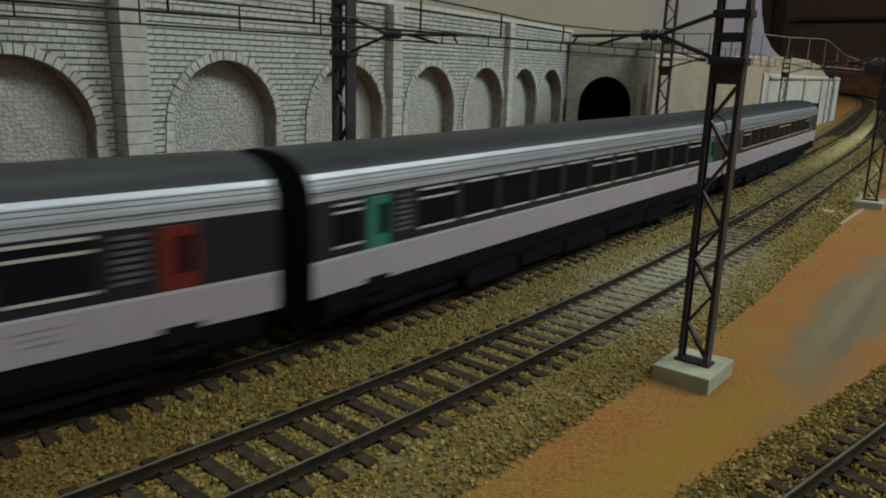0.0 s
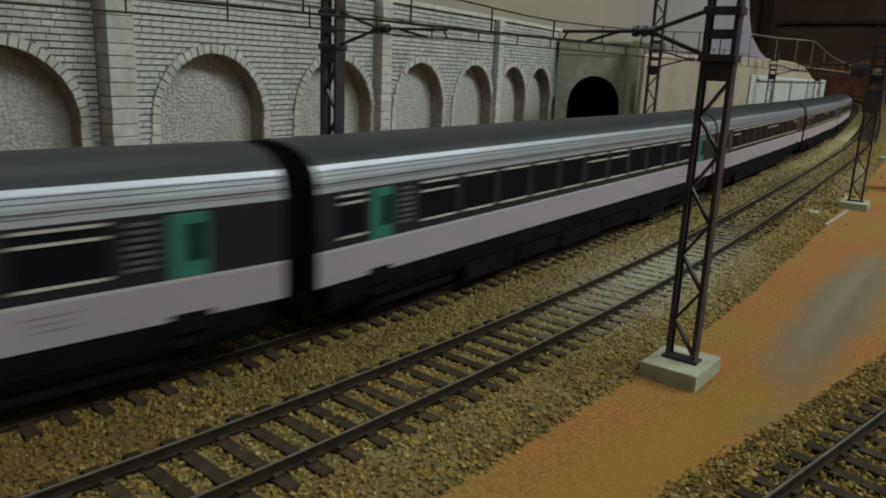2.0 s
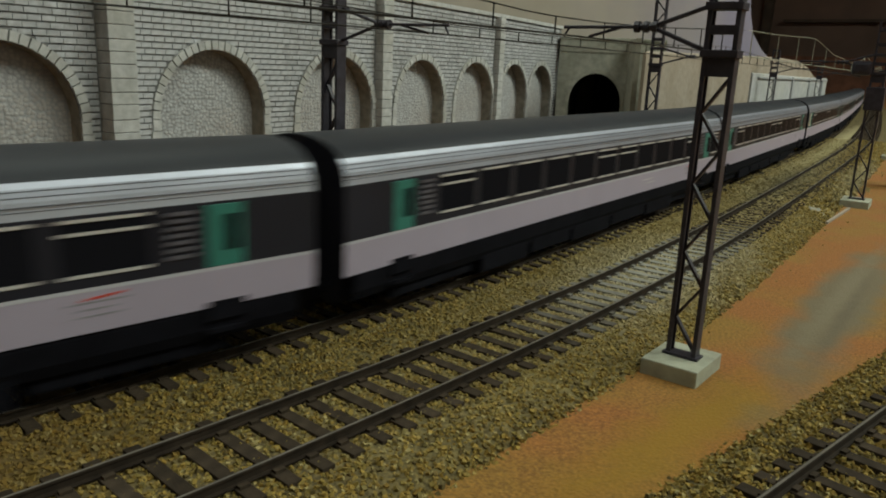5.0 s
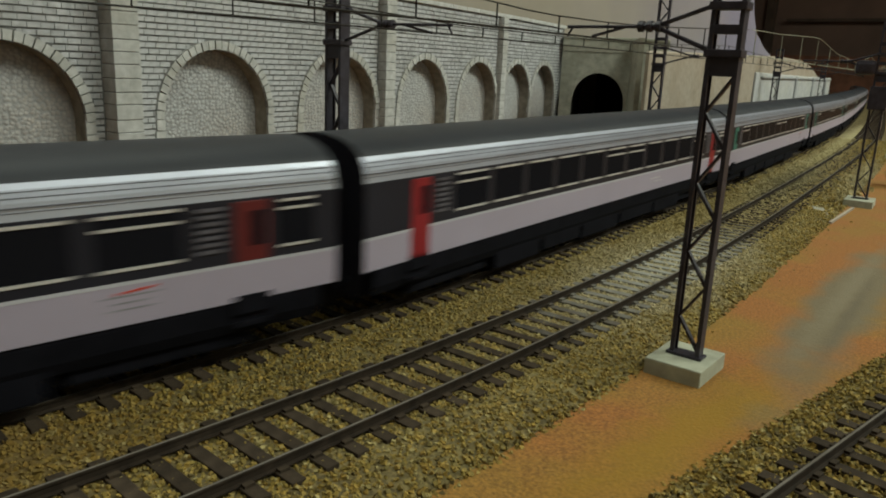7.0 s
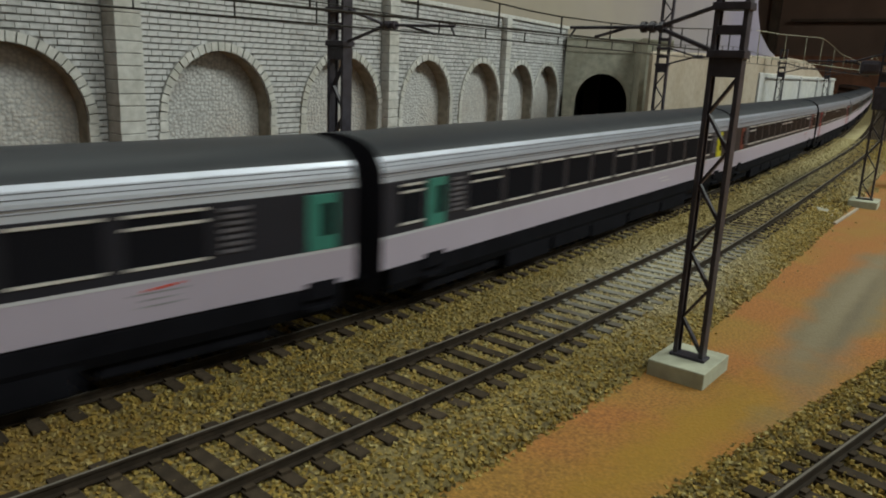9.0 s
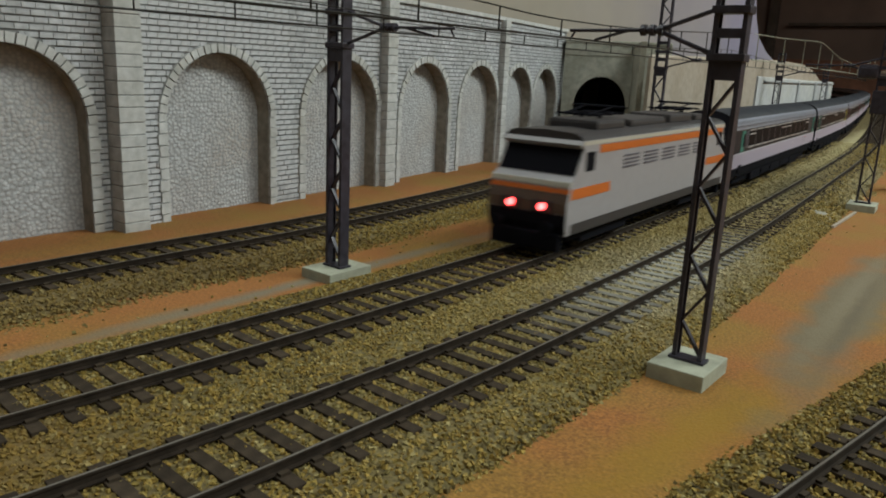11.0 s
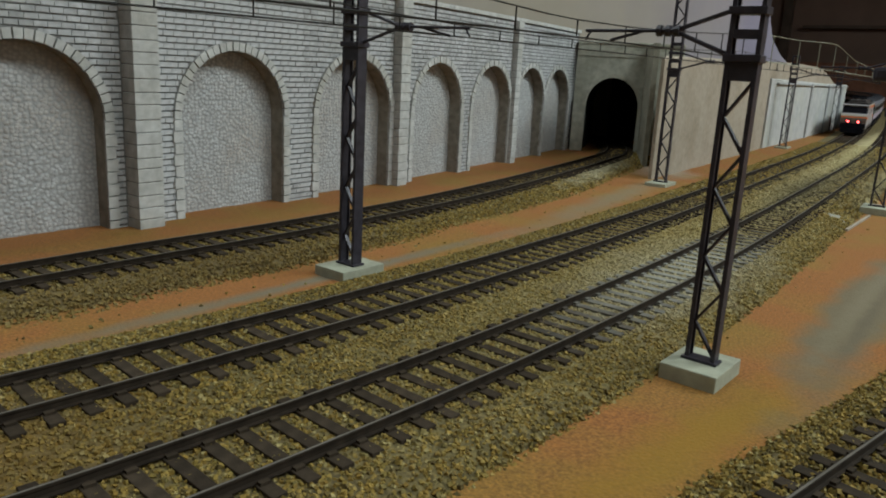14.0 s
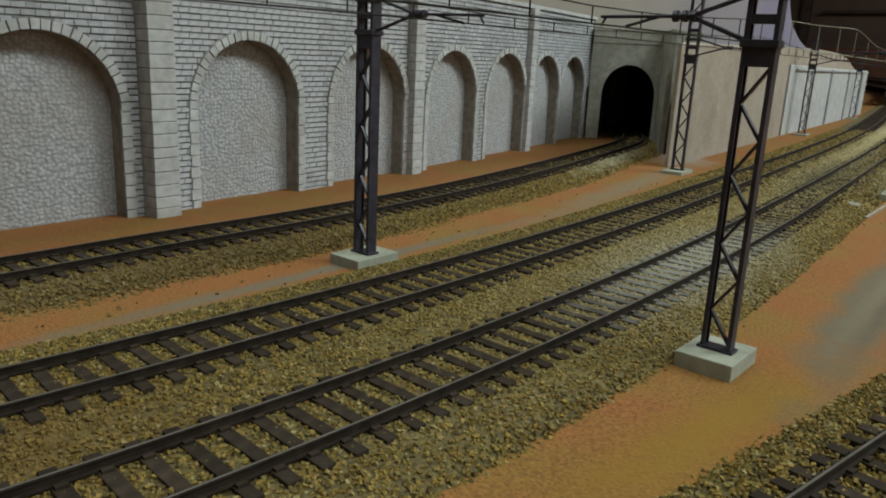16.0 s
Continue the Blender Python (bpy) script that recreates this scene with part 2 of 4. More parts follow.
M["waist"] = mat("coach_waist_strip", (0.45, 0.45, 0.5), 0.4, vary=0.05)
M["band"] = mat("coach_dark_band", (0.017, 0.017, 0.025), 0.42, vary=0.1, size=20, spec=0.2)
M["white"] = mat("coach_white", (0.35, 0.31, 0.395), 0.4, vary=0.05, size=20, spec=0.5)
M["under"] = mat("coach_underframe", (0.007, 0.007, 0.01), 0.85, vary=0.3, size=6, spec=0.05)
M["rubber"] = mat("bellows_rubber", (0.01, 0.01, 0.01), 0.8)
M["frame"] = mat("window_frame_metal", (0.6, 0.59, 0.6), 0.3, metal=0.3, vary=0.05)
M["teal"] = mat("teal_door", (0.028, 0.17, 0.14), 0.4, vary=0.08)
M["red"] = mat("red_door", (0.24, 0.013, 0.02), 0.4, vary=0.08)
M["crimson"] = mat("crimson_door", (0.13, 0.012, 0.014), 0.4, vary=0.08)
M["maroon"] = mat("maroon_door", (0.11, 0.012, 0.014), 0.4, vary=0.08)
M["yellow"] = mat("yellow_door", (0.45, 0.41, 0.01), 0.4, vary=0.08)
M["grille"] = mat("louvre_panel", (0.12, 0.115, 0.14), 0.5, metal=0.3)
M["curtain"] = mat("drawn_curtain", (0.33, 0.31, 0.24), 0.8)
M["orange"] = mat("loco_orange", (0.5, 0.12, 0.02), 0.4, vary=0.06)
M["loco_grey"] = mat("loco_concrete_grey", (0.3, 0.285, 0.3), 0.4, vary=0.06)
M["cream"] = mat("loco_cream", (0.45, 0.42, 0.36), 0.4, vary=0.05)
M["loco_dark"] = mat("loco_dark_grey", (0.038, 0.033, 0.034), 0.5, vary=0.1)
# reddish glow round the tail lamps, put into a flat brown colour
M["loco_glow_brown"] = mat("loco_glow_brown", (0.1, 0.065, 0.05), 0.5, vary=0.1)
M["tail"] = mat("tail_lamp", (1.0, 0.05, 0.05), 0.3, vary=0, emit=12.0)
M["logo_red"] = mat("red_stripe", (0.5, 0.06, 0.04), 0.4, vary=0.05)
M["bars"] = mat("grey_lettering", (0.25, 0.24, 0.27), 0.5)
M["bars_pale"] = mat("pale_lettering", (0.52, 0.5, 0.51), 0.5)
M["grass"] = mat("dry_scrub", (0.23, 0.19, 0.1), 0.9, vary=0.3, size=2, per_island=0.3)
M["lamp_body"] = mat("lamp_housing", (0.6, 0.6, 0.58), 0.5)

glass = bpy.data.materials.new("tinted_glass")
glass.use_nodes = True
_g = glass.node_tree.nodes["Principled BSDF"]
_g.inputs["Base Color"].default_value = (0.01, 0.01, 0.013, 1)
_g.inputs["Roughness"].default_value = 0.28
_g.inputs["IOR"].default_value = 1.09
_g.inputs["Specular IOR Level"].default_value = 0.1
M["glass"] = glass


# ---------------------------------------------------------------- mesh helpers (mm)
def part(name, bm, material, parent=None, label=""):
    """Link a bmesh, in mm, as one mesh object under a thing or a part."""
    me = bpy.data.meshes.new(name)
    bmesh.ops.scale(bm, vec=(MM, MM, MM), verts=bm.verts)
    bm.to_mesh(me)
    bm.free()
    me.materials.append(M[material])
    ob = new(name, me)
    if parent:
        ob.parent = parent
    if label:
        ob["label"] = label
    return ob


def raw(name, verts, faces, material, parent=None, label=""):
    me = bpy.data.meshes.new(name)
    me.from_pydata((np.asarray(verts, float) * MM).tolist(), [], faces if isinstance(faces, list) else faces.tolist())
    me.materials.append(M[material])
    me.update()
    ob = new(name, me)
    if parent:
        ob.parent = parent
    if label:
        ob["label"] = label
    return ob


def empty(name, label, category, group="", kind="", m=None):
    ob = new(name)
    ob.empty_display_size = 0.01
    if m is not None:
        ob.matrix_world = m
    return tagged(ob, label, category, group, kind)


def at(x, y, z=0.0, rz=0.0):
    return pose(x * MM, y * MM, z * MM, 0, 0, rz)


def box(bm, x0, x1, y0, y1, z0, z1, bevel=0.0, m=None):
    r = bmesh.ops.create_cube(bm, size=1)
    vs = r["verts"]
    for v in vs:
        v.co = Vector(((x0 + x1) / 2 + v.co.x * (x1 - x0), (y0 + y1) / 2 + v.co.y * (y1 - y0), (z0 + z1) / 2 + v.co.z * (z1 - z0)))
    if m is not None:
        bmesh.ops.transform(bm, matrix=m, verts=vs)
    if bevel:
        es = list({e for v in vs for e in v.link_edges})
        bmesh.ops.bevel(bm, geom=es, offset=bevel, segments=2, affect="EDGES", profile=0.6)
    return bm


def boxed(*a, **k):
    return box(bmesh.new(), *a, **k)


def rod(bm, a, b, r, seg=6, r2=None):
    a, b = Vector(a), Vector(b)
    d = b - a
    m = Matrix.Translation((a + b) / 2) @ d.to_track_quat("Z", "Y").to_matrix().to_4x4()
    bmesh.ops.create_cone(bm, cap_ends=True, segments=seg, radius1=r, radius2=r if r2 is None else r2, depth=d.length, matrix=m)
    return bm


def bar(bm, a, b, w, t, up=(0, 0, 1)):
    """A flat bar from a to b, w wide along up, t thick."""
    a, b = Vector(a), Vector(b)
    d = (b - a).normalized()
    s = d.cross(Vector(up)).normalized()
    u = s.cross(d)
    vs = [bm.verts.new(p + s * i * t / 2 + u * j * w / 2) for p in (a, b) for i, j in ((-1, -1), (1, -1), (1, 1), (-1, 1))]
    for f in ((0, 1, 2, 3), (7, 6, 5, 4), (0, 4, 5, 1), (1, 5, 6, 2), (2, 6, 7, 3), (3, 7, 4, 0)):
        bm.faces.new([vs[i] for i in f])
    return bm


def prism(bm, outline, y0, y1):
    """Extrude an outline in x, z from y0 to y1."""
    a = [bm.verts.new((x, y0, z)) for x, z in outline]
    b = [bm.verts.new((x, y1, z)) for x, z in outline]
    bm.faces.new(a)
    bm.faces.new(b[::-1])
    n = len(a)
    for i in range(n):
        bm.faces.new((a[i], b[i], b[(i + 1) % n], a[(i + 1) % n]))
    bmesh.ops.recalc_face_normals(bm, faces=bm.faces)
    return bm


# ---------------------------------------------------------------- the lines of the tracks
STEP = 5.0
S_MIN, S_MAX = -4200.0, 6000.0
BEND_AT = [-4200, -270, -260, -70, -60, 0, 200, 400, 600, 900, 1300, 1800, 2500, 3500, 3700, 6000]
BEND = [0, 0, -4.5, -4.5, 7.55, 7.55, 5.13, 0.71, 0.25, 1.49, 0.23, 0.02, 1.32, 1.36, 13, 13]
STA = np.arange(S_MIN, S_MAX + STEP, STEP)


def make_line():
    k = np.interp(STA, BEND_AT, BEND) / 1e4
    i0 = int(round(-S_MIN / STEP))
    h = np.concatenate([[0], np.cumsum((k[1:] + k[:-1]) / 2 * STEP)])
    h = h - h[i0] - 0.0548
    mid = (h[1:] + h[:-1]) / 2
    x = np.concatenate([[0], np.cumsum(STEP * np.cos(mid))])
    y = np.concatenate([[0], np.cumsum(STEP * np.sin(mid))])
    return np.stack([x - x[i0], y - y[i0] + 150.78], 1), h


LINE, HEAD = make_line()
GAP = -46.3


def on_line(s, off=0.0):
    """x, y and heading (radians) at station s, off mm to the left of the far running line."""
    x, y, h = (float(np.interp(s, STA, a)) for a in (LINE[:, 0], LINE[:, 1], HEAD))
    return x - off * math.sin(h), y + off * math.cos(h), h


def smooth(points, step=5.0):
    """A smooth line through a few plan points."""
    p = np.array(points, float)
    d = np.concatenate([[0], np.cumsum(np.hypot(*np.diff(p, axis=0).T))])
    t = np.arange(0, d[-1], step)
    m = np.gradient(p, d, axis=0)
    i = np.clip(np.searchsorted(d, t, side="right") - 1, 0, len(d) - 2)
    w = (d[i + 1] - d[i])[:, None]
    u = ((t - d[i]) / w[:, 0])[:, None]
    q = (p[i] * (1 + 2 * u) * (1 - u) ** 2 + p[i + 1] * u * u * (3 - 2 * u) + w * m[i] * u * (1 - u) ** 2 - w * m[i + 1] * u * u * (1 - u))
    g = np.gradient(q, axis=0)
    return t, q, np.arctan2(g[:, 1], g[:, 0])


def sub_line(s0, s1, off=0.0):
    k = (STA >= s0) & (STA <= s1)
    h = HEAD[k]
    return STA[k], LINE[k] + off * np.stack([-np.sin(h), np.cos(h)], 1), h


def sweep(xy, head, profile, closed=True):
    """Vertices and faces of a profile (offset to the left, z) swept along a plan line."""
    n, m = len(xy), len(profile)
    pr = np.array(profile, float)
    nx, ny = -np.sin(head), np.cos(head)
    v = np.empty((n, m, 3))
    v[:, :, 0] = xy[:, :1] + nx[:, None] * pr[None, :, 0]
    v[:, :, 1] = xy[:, 1:] + ny[:, None] * pr[None, :, 0]
    v[:, :, 2] = pr[None, :, 1]
    i, j = np.meshgrid(np.arange(n - 1), np.arange(m if closed else m - 1), indexing="ij")
    a = i * m + j
    b = i * m + (j + 1) % m
    return v.reshape(-1, 3), np.stack([a, b, b + m, a + m], -1).reshape(-1, 4)


# ---------------------------------------------------------------- ground and ballast
GROUND = -5.5


def lay_ground():
    xs = np.concatenate([np.arange(-4300, -200, 200), np.arange(-200, 700, 12), np.arange(700, 4700, 100)])
    ys = np.concatenate([np.arange(-900, -60, 60), np.arange(-60, 420, 8), np.arange(420, 2700, 95)])
    X, Y = np.meshgrid(xs, ys, indexing="ij")
    Z = np.full(X.shape, GROUND)
    for a, f in ((0.35, 1 / 70), (0.2, 1 / 23)):
        Z += a * (np.sin(X * f * 2.1 + 1.3 * np.sin(Y * f)) * np.cos(Y * f * 1.7 + 0.8 * np.sin(X * f * 0.7)))
    n, m = X.shape
    i, j = np.meshgrid(np.arange(n - 1), np.arange(m - 1), indexing="ij")
    a = i * m + j
    g = raw("ground", np.stack([X, Y, Z], -1).reshape(-1, 3), np.stack([a, a + m, a + m + 1, a + 1], -1).reshape(-1, 4), "earth")
    g.data.polygons.foreach_set("use_smooth", [True] * len(g.data.polygons))
    tagged(g, "ochre scenic earth with grey worn paths on a layout board", "ground", kind="structure")


lay_ground()
BRANCH = smooth([(-4200, 236), (-300, 236), (0, 232), (67, 233.5), (112, 237), (169, 240), (258, 250), (350, 268), (436, 289), (520, 311), (577, 329), (612, 347), (660, 380), (720, 430), (790, 495)])
SIDING = smooth([(-4200, 62), (-300, 50), (0, 35), (120, 21.3), (160, 16.4), (260, 4.5), (420, -14), (700, -46), (2500, -250)])
MAIN = sub_line(-4000, 5900)


def bed(name, line, profile, label):
    v, f = sweep(line[1], line[2], profile, closed=False)
    ob = raw(name, v, f, "bed")
    return tagged(ob, label, "ballast", kind="structure")


bed("ballast_bed_main", MAIN, [(32, -7), (25, -3.4), (12, -2.85), (-10, -2.85), (-23, -3.6), (-36, -2.85), (-58, -2.85), (-71, -3.4), (-79, -7)],
    "ochre-brown ballast bed under the double running line")
bed("ballast_bed_branch", BRANCH, [(17, -7), (14, -3.4), (0, -3.1), (-16, -3.2), (-36, -7)], "ochre-brown ballast bed under the branch into the tunnel")
bed("ballast_bed_siding", SIDING, [(27.5, -7), (19.5, -3.4), (0, -3.1), (-20, -3.4), (-28, -7)], "ochre-brown ballast bed under the near siding")

OCTA = np.array([(1, 0, 0), (-1, 0, 0), (0, 1, 0), (0, -1, 0), (0, 0, 1), (0, 0, -1)], float)
OCTF = np.array([(0, 2, 4), (2, 1, 4), (1, 3, 4), (3, 0, 4), (2, 0, 5), (1, 2, 5), (3, 1, 5), (0, 3, 5)])
CUBE = np.array([(x, y, z) for x in (-1, 1) for y in (-1, 1) for z in (-1, 1)], float) * 0.68
CUBF = np.array([(0, 1, 3), (0, 3, 2), (4, 6, 7), (4, 7, 5), (0, 4, 5), (0, 5, 1), (2, 3, 7), (2, 7, 6), (0, 2, 6), (0, 6, 4), (1, 5, 7), (1, 7, 3)])


def stones(name, places, radius, label, seed):
    """Many small crushed stones, joined; places are x, y, z."""
    rng = np.random.default_rng(seed)
    n = len(places)
    r = radius * rng.uniform(0.6, 1.3, n)
    V, F, base = [], [], 0
    for shape, faces, pick in ((OCTA, OCTF, np.arange(n) % 3 == 0), (CUBE, CUBF, np.arange(n) % 3 != 0)):
        k = int(pick.sum())
        loc = shape[None] * (1 + rng.uniform(-0.38, 0.38, (k, len(shape), 3)))
        loc = loc * r[pick][:, None, None] * rng.uniform(0.75, 1.15, (k, 1, 3))
        q = rng.normal(size=(k, 4))
        q /= np.linalg.norm(q, axis=1)[:, None]
        w, x, y, z = q.T
        R = np.stack([np.stack([1 - 2 * (y * y + z * z), 2 * (x * y - z * w), 2 * (x * z + y * w)], -1),
                      np.stack([2 * (x * y + z * w), 1 - 2 * (x * x + z * z), 2 * (y * z - x * w)], -1),
                      np.stack([2 * (x * z - y * w), 2 * (y * z + x * w), 1 - 2 * (x * x + y * y)], -1)], 1)
        V.append((np.einsum("kij,kvj->kvi", R, loc) + places[pick][:, None]).reshape(-1, 3))
        F.append(((np.arange(k) * len(shape))[:, None, None] + faces[None] + base).reshape(-1, 3))
        base += k * len(shape)
    ob = raw(name, np.concatenate(V), np.concatenate(F), "stone")
    return tagged(ob, label, "gravel", kind="stuff")


def scatter(line, s0, s1, o0, o1, density, profile, rng, lift):
    """Random places on a bed: station s0..s1, offset o0..o1, per square mm."""
    t, xy, h = line
    n = int((s1 - s0) * (o1 - o0) * density)
    s, o = rng.uniform(s0, s1, n), rng.uniform(o0, o1, n)
    p = np.array(profile, float)[::-1]
    z = np.interp(o, p[:, 0], p[:, 1])
    x = np.interp(s, t, xy[:, 0]) - o * np.sin(np.interp(s, t, h))
    y = np.interp(s, t, xy[:, 1]) + o * np.cos(np.interp(s, t, h))
    return np.stack([x, y, z + rng.uniform(-0.25, lift, n)], 1)


def lay_stones():
    rng = np.random.default_rng(5)
    pm = [(32, -6.6), (25, -3.4), (12, -2.85), (-10, -2.85), (-23, -3.6), (-36, -2.85), (-58, -2.85), (-71, -3.4), (-79, -6.6)]
    pb = [(17, -6.5), (14, -3.4), (0, -3.1), (-16, -3.2), (-36, -6.2)]
    ps = [(27.5, -6.6), (19.5, -3.3), (12, -2.8), (0, -2.8), (-12, -2.8), (-20, -3.4), (-28, -6.6)]
    stones("ballast_stones", scatter(MAIN, 20, 215, -77, 30, 1.7, pm, rng, 0.3), 0.5, "ochre, brown and grey crushed ballast stones", 1)
    stones("ballast_stones", scatter(MAIN, 215, 420, -77, 30, 1.15, pm, rng, 0.3), 0.6, "ochre, brown and grey crushed ballast stones", 2)
    stones("ballast_stones", scatter(MAIN, 420, 1000, -77, 30, 0.33, pm, rng, 0.4), 0.95, "ochre and grey crushed ballast stones", 3)
    i = int(np.argmin(np.abs(BRANCH[1][:, 0] - 40)))
    b0 = BRANCH[0][i]
    stones("ballast_stones", scatter(BRANCH, b0, b0 + 330, -35, 15, 1.0, pb, rng, 0.3), 0.58, "ochre and brown crushed ballast stones", 4)
    stones("ballast_stones", scatter(BRANCH, b0 + 330, b0 + 600, -35, 15, 0.4, pb, rng, 0.3), 0.9, "ochre and brown crushed ballast stones", 5)
    i = int(np.argmin(np.abs(SIDING[1][:, 0] - 90)))
    s0 = SIDING[0][i]
    stones("ballast_stones", scatter(SIDING, s0, s0 + 260, -20, 27, 1.6, ps, rng, 0.3), 0.5, "brown and ochre crushed ballast stones", 6)
    # stray stones along the foot of the banks
    a = scatter(MAIN, 20, 420, -86, -76, 0.004, [(40, -5.4), (-100, -5.4)], rng, 0.2)
    b = scatter(MAIN, 20, 420, 29, 44, 0.006, [(60, -5.4), (-100, -5.4)], rng, 0.2)
    c = scatter(BRANCH, b0, b0 + 400, -46, -34, 0.008, [(60, -5.4), (-100, -5.4)], rng, 0.2)
    stones("stray_stones", np.concatenate([a, b, c]), 0.5, "loose ballast stones strewn on the ochre earth", 7)


lay_stones()

# ---------------------------------------------------------------- tracks
RAIL = [(-0.8, -2.1), (0.8, -2.1), (0.8, -1.85), (0.25, -1.6), (0.2, -0.7), (0.43, -0.48), (0.43, -0.08), (0.36, 0), (-0.36, 0), (-0.43, -0.08), (-0.43, -0.48),
        (-0.2, -0.7), (-0.25, -1.6), (-0.8, -1.85)]


def sleeper_mesh():
    bm = bmesh.new()
    box(bm, -1.45, 1.45, -14.4, 14.4, -4.2, -2.1, 0.18)
    for y in (-8.65, 8.65):
        for d in (-1, 1):
            box(bm, -1.0, 1.0, y + d * 1.3 - 0.55, y + d * 1.3 + 0.55, -2.15, -1.55, 0.0)
    me = bpy.data.meshes.new("sleeper")
    bmesh.ops.scale(bm, vec=(MM, MM, MM), verts=bm.verts)
    bm.to_mesh(me)
    bm.free()
    me.materials.append(M["sleeper"])
    return me


SLEEPER = sleeper_mesh()


def lay_track(name, line, off, s0, s1, near0, near1, label, pitch=6.7, phase=0.0):
    """Two rails and their sleepers; those between near0 and near1 are single parts, the rest one mesh."""
    t, xy, h = line
    top = empty(name, label, "track", kind="structure")
    k = (t >= s0) & (t <= s1)
    for side in (-8.65, 8.65):
        c = xy[k] + (off + side) * np.stack([-np.sin(h[k]), np.cos(h[k])], 1)
        v, f = sweep(c, h[k], RAIL)
        rail = raw("rail", v, f, "rail_side", top)
        v, f = sweep(c, h[k], [(-0.22, 0.0), (0.22, 0.0), (0.22, 0.03), (-0.22, 0.03)])
        raw("running_surface", v, f, "rail_top", rail, "worn bright steel running surface")
    rng = np.random.default_rng(11)
    far = []
    for s in np.arange(s0 + phase, s1, pitch):
        x, y, a = (float(np.interp(s, t, q)) for q in (xy[:, 0], xy[:, 1], h))
        x, y = x - off * math.sin(a), y + off * math.cos(a)
        if near0 <= s <= near1:
            ob = new("sleeper", SLEEPER)
            ob.parent = top
            ob.matrix_basis = at(x, y, rng.uniform(-0.12, 0.08), math.degrees(a) + rng.uniform(-0.9, 0.9))
        elif s > near1:
            far.append((x, y, a))
    if far:
        f8 = np.array([(0, 1, 3, 2), (4, 6, 7, 5), (0, 4, 5, 1), (2, 3, 7, 6), (0, 2, 6, 4), (1, 5, 7, 3)])
        b8 = np.array([(x, y, z) for x in (-1.45, 1.45) for y in (-14.4, 14.4) for z in (-4.2, -2.1)])
        p = np.array(far)
        c, s_ = np.cos(p[:, 2])[:, None], np.sin(p[:, 2])[:, None]
        v = np.stack([p[:, :1] + c * b8[:, 0] - s_ * b8[:, 1], p[:, 1:2] + s_ * b8[:, 0] + c * b8[:, 1], np.broadcast_to(b8[:, 2], (len(p), 8))], -1)
        tagged(raw("distant_sleepers", v.reshape(-1, 3), ((np.arange(len(p)) * 8)[:, None, None] + f8).reshape(-1, 4), "sleeper", top), kind="stuff")
    return top


def station(line, x):
    return float(line[0][int(np.argmin(np.abs(line[1][:, 0] - x)))])


lay_track("track_main_far", MAIN, 0, -4000, 5900, 0, 1250, "running line with dark sleepers and rusty rails, farther of the pair")
lay_track("track_main_near", MAIN, GAP, -4000, 5900, 0, 1250, "running line with dark sleepers and rusty rails, nearer of the pair", phase=2.5)
lay_track("track_branch", BRANCH, 0, 0, BRANCH[0][-1], station(BRANCH, 30), station(BRANCH, 690), "single branch track running into the tunnel")
lay_track("track_siding", SIDING, 0, 0, SIDING[0][-1], station(SIDING, 80), station(SIDING, 320), "siding track with dark sleepers in brown ballast")

# ---------------------------------------------------------------- the arcaded retaining wall
WALL_TOP, SPRING, CROWN, HALF, BASE = 99.0, 37.0, 66.0, 29.0, -7.0
FACE, BACK = 8.0, 16.0


def arch_points(cx, n=26, grow=0.0):
    return [(cx - (HALF + grow) * math.cos(math.pi * i / n), SPRING + (CROWN - SPRING + grow) * math.sin(math.pi * i / n)) for i in range(n + 1)]


def arch_wall(bm, L, centres, y):
    """The wall face with arched openings, at depth y."""
    def quad(*p):
        bm.faces.new([bm.verts.new((x, y, z)) for x, z in p])
    x = 0.0
    for cx in centres:
        quad((x, BASE), (cx - HALF, BASE), (cx - HALF, WALL_TOP), (x, WALL_TOP))
        pts = arch_points(cx)
        for a, b in zip(pts, pts[1:]):
            quad(a, b, (b[0], WALL_TOP), (a[0], WALL_TOP))
        x = cx + HALF
    quad((x, BASE), (L, BASE), (L, WALL_TOP), (x, WALL_TOP))


def clear_of(z, c):
    """Half the width that an arch and its ring of stones take out of the brickwork at height z."""
    if z < SPRING:
        return HALF
    q = (z - SPRING) / (CROWN - SPRING + 4.0)
    return (HALF + 4.0) * math.sqrt(1 - q * q) if q < 1 else 0.0


def brick_mesh(w, hgt):
    bm = boxed(-w / 2, w / 2, -0.45, 0.4, -hgt / 2, hgt / 2, 0.0)
    for v in bm.verts:
        if v.co.y < 0:
            v.co.x *= 0.97
            v.co.z *= 0.84
    me = bpy.data.meshes.new("brick")
    bmesh.ops.scale(bm, vec=(MM, MM, MM), verts=bm.verts)
    bm.to_mesh(me)
    bm.free()
    me.materials.append(M["brick"])
    return me


COURSE, BRICK_L = 2.5, 4.9
BRICK = brick_mesh(BRICK_L - 0.1, COURSE - 0.5)


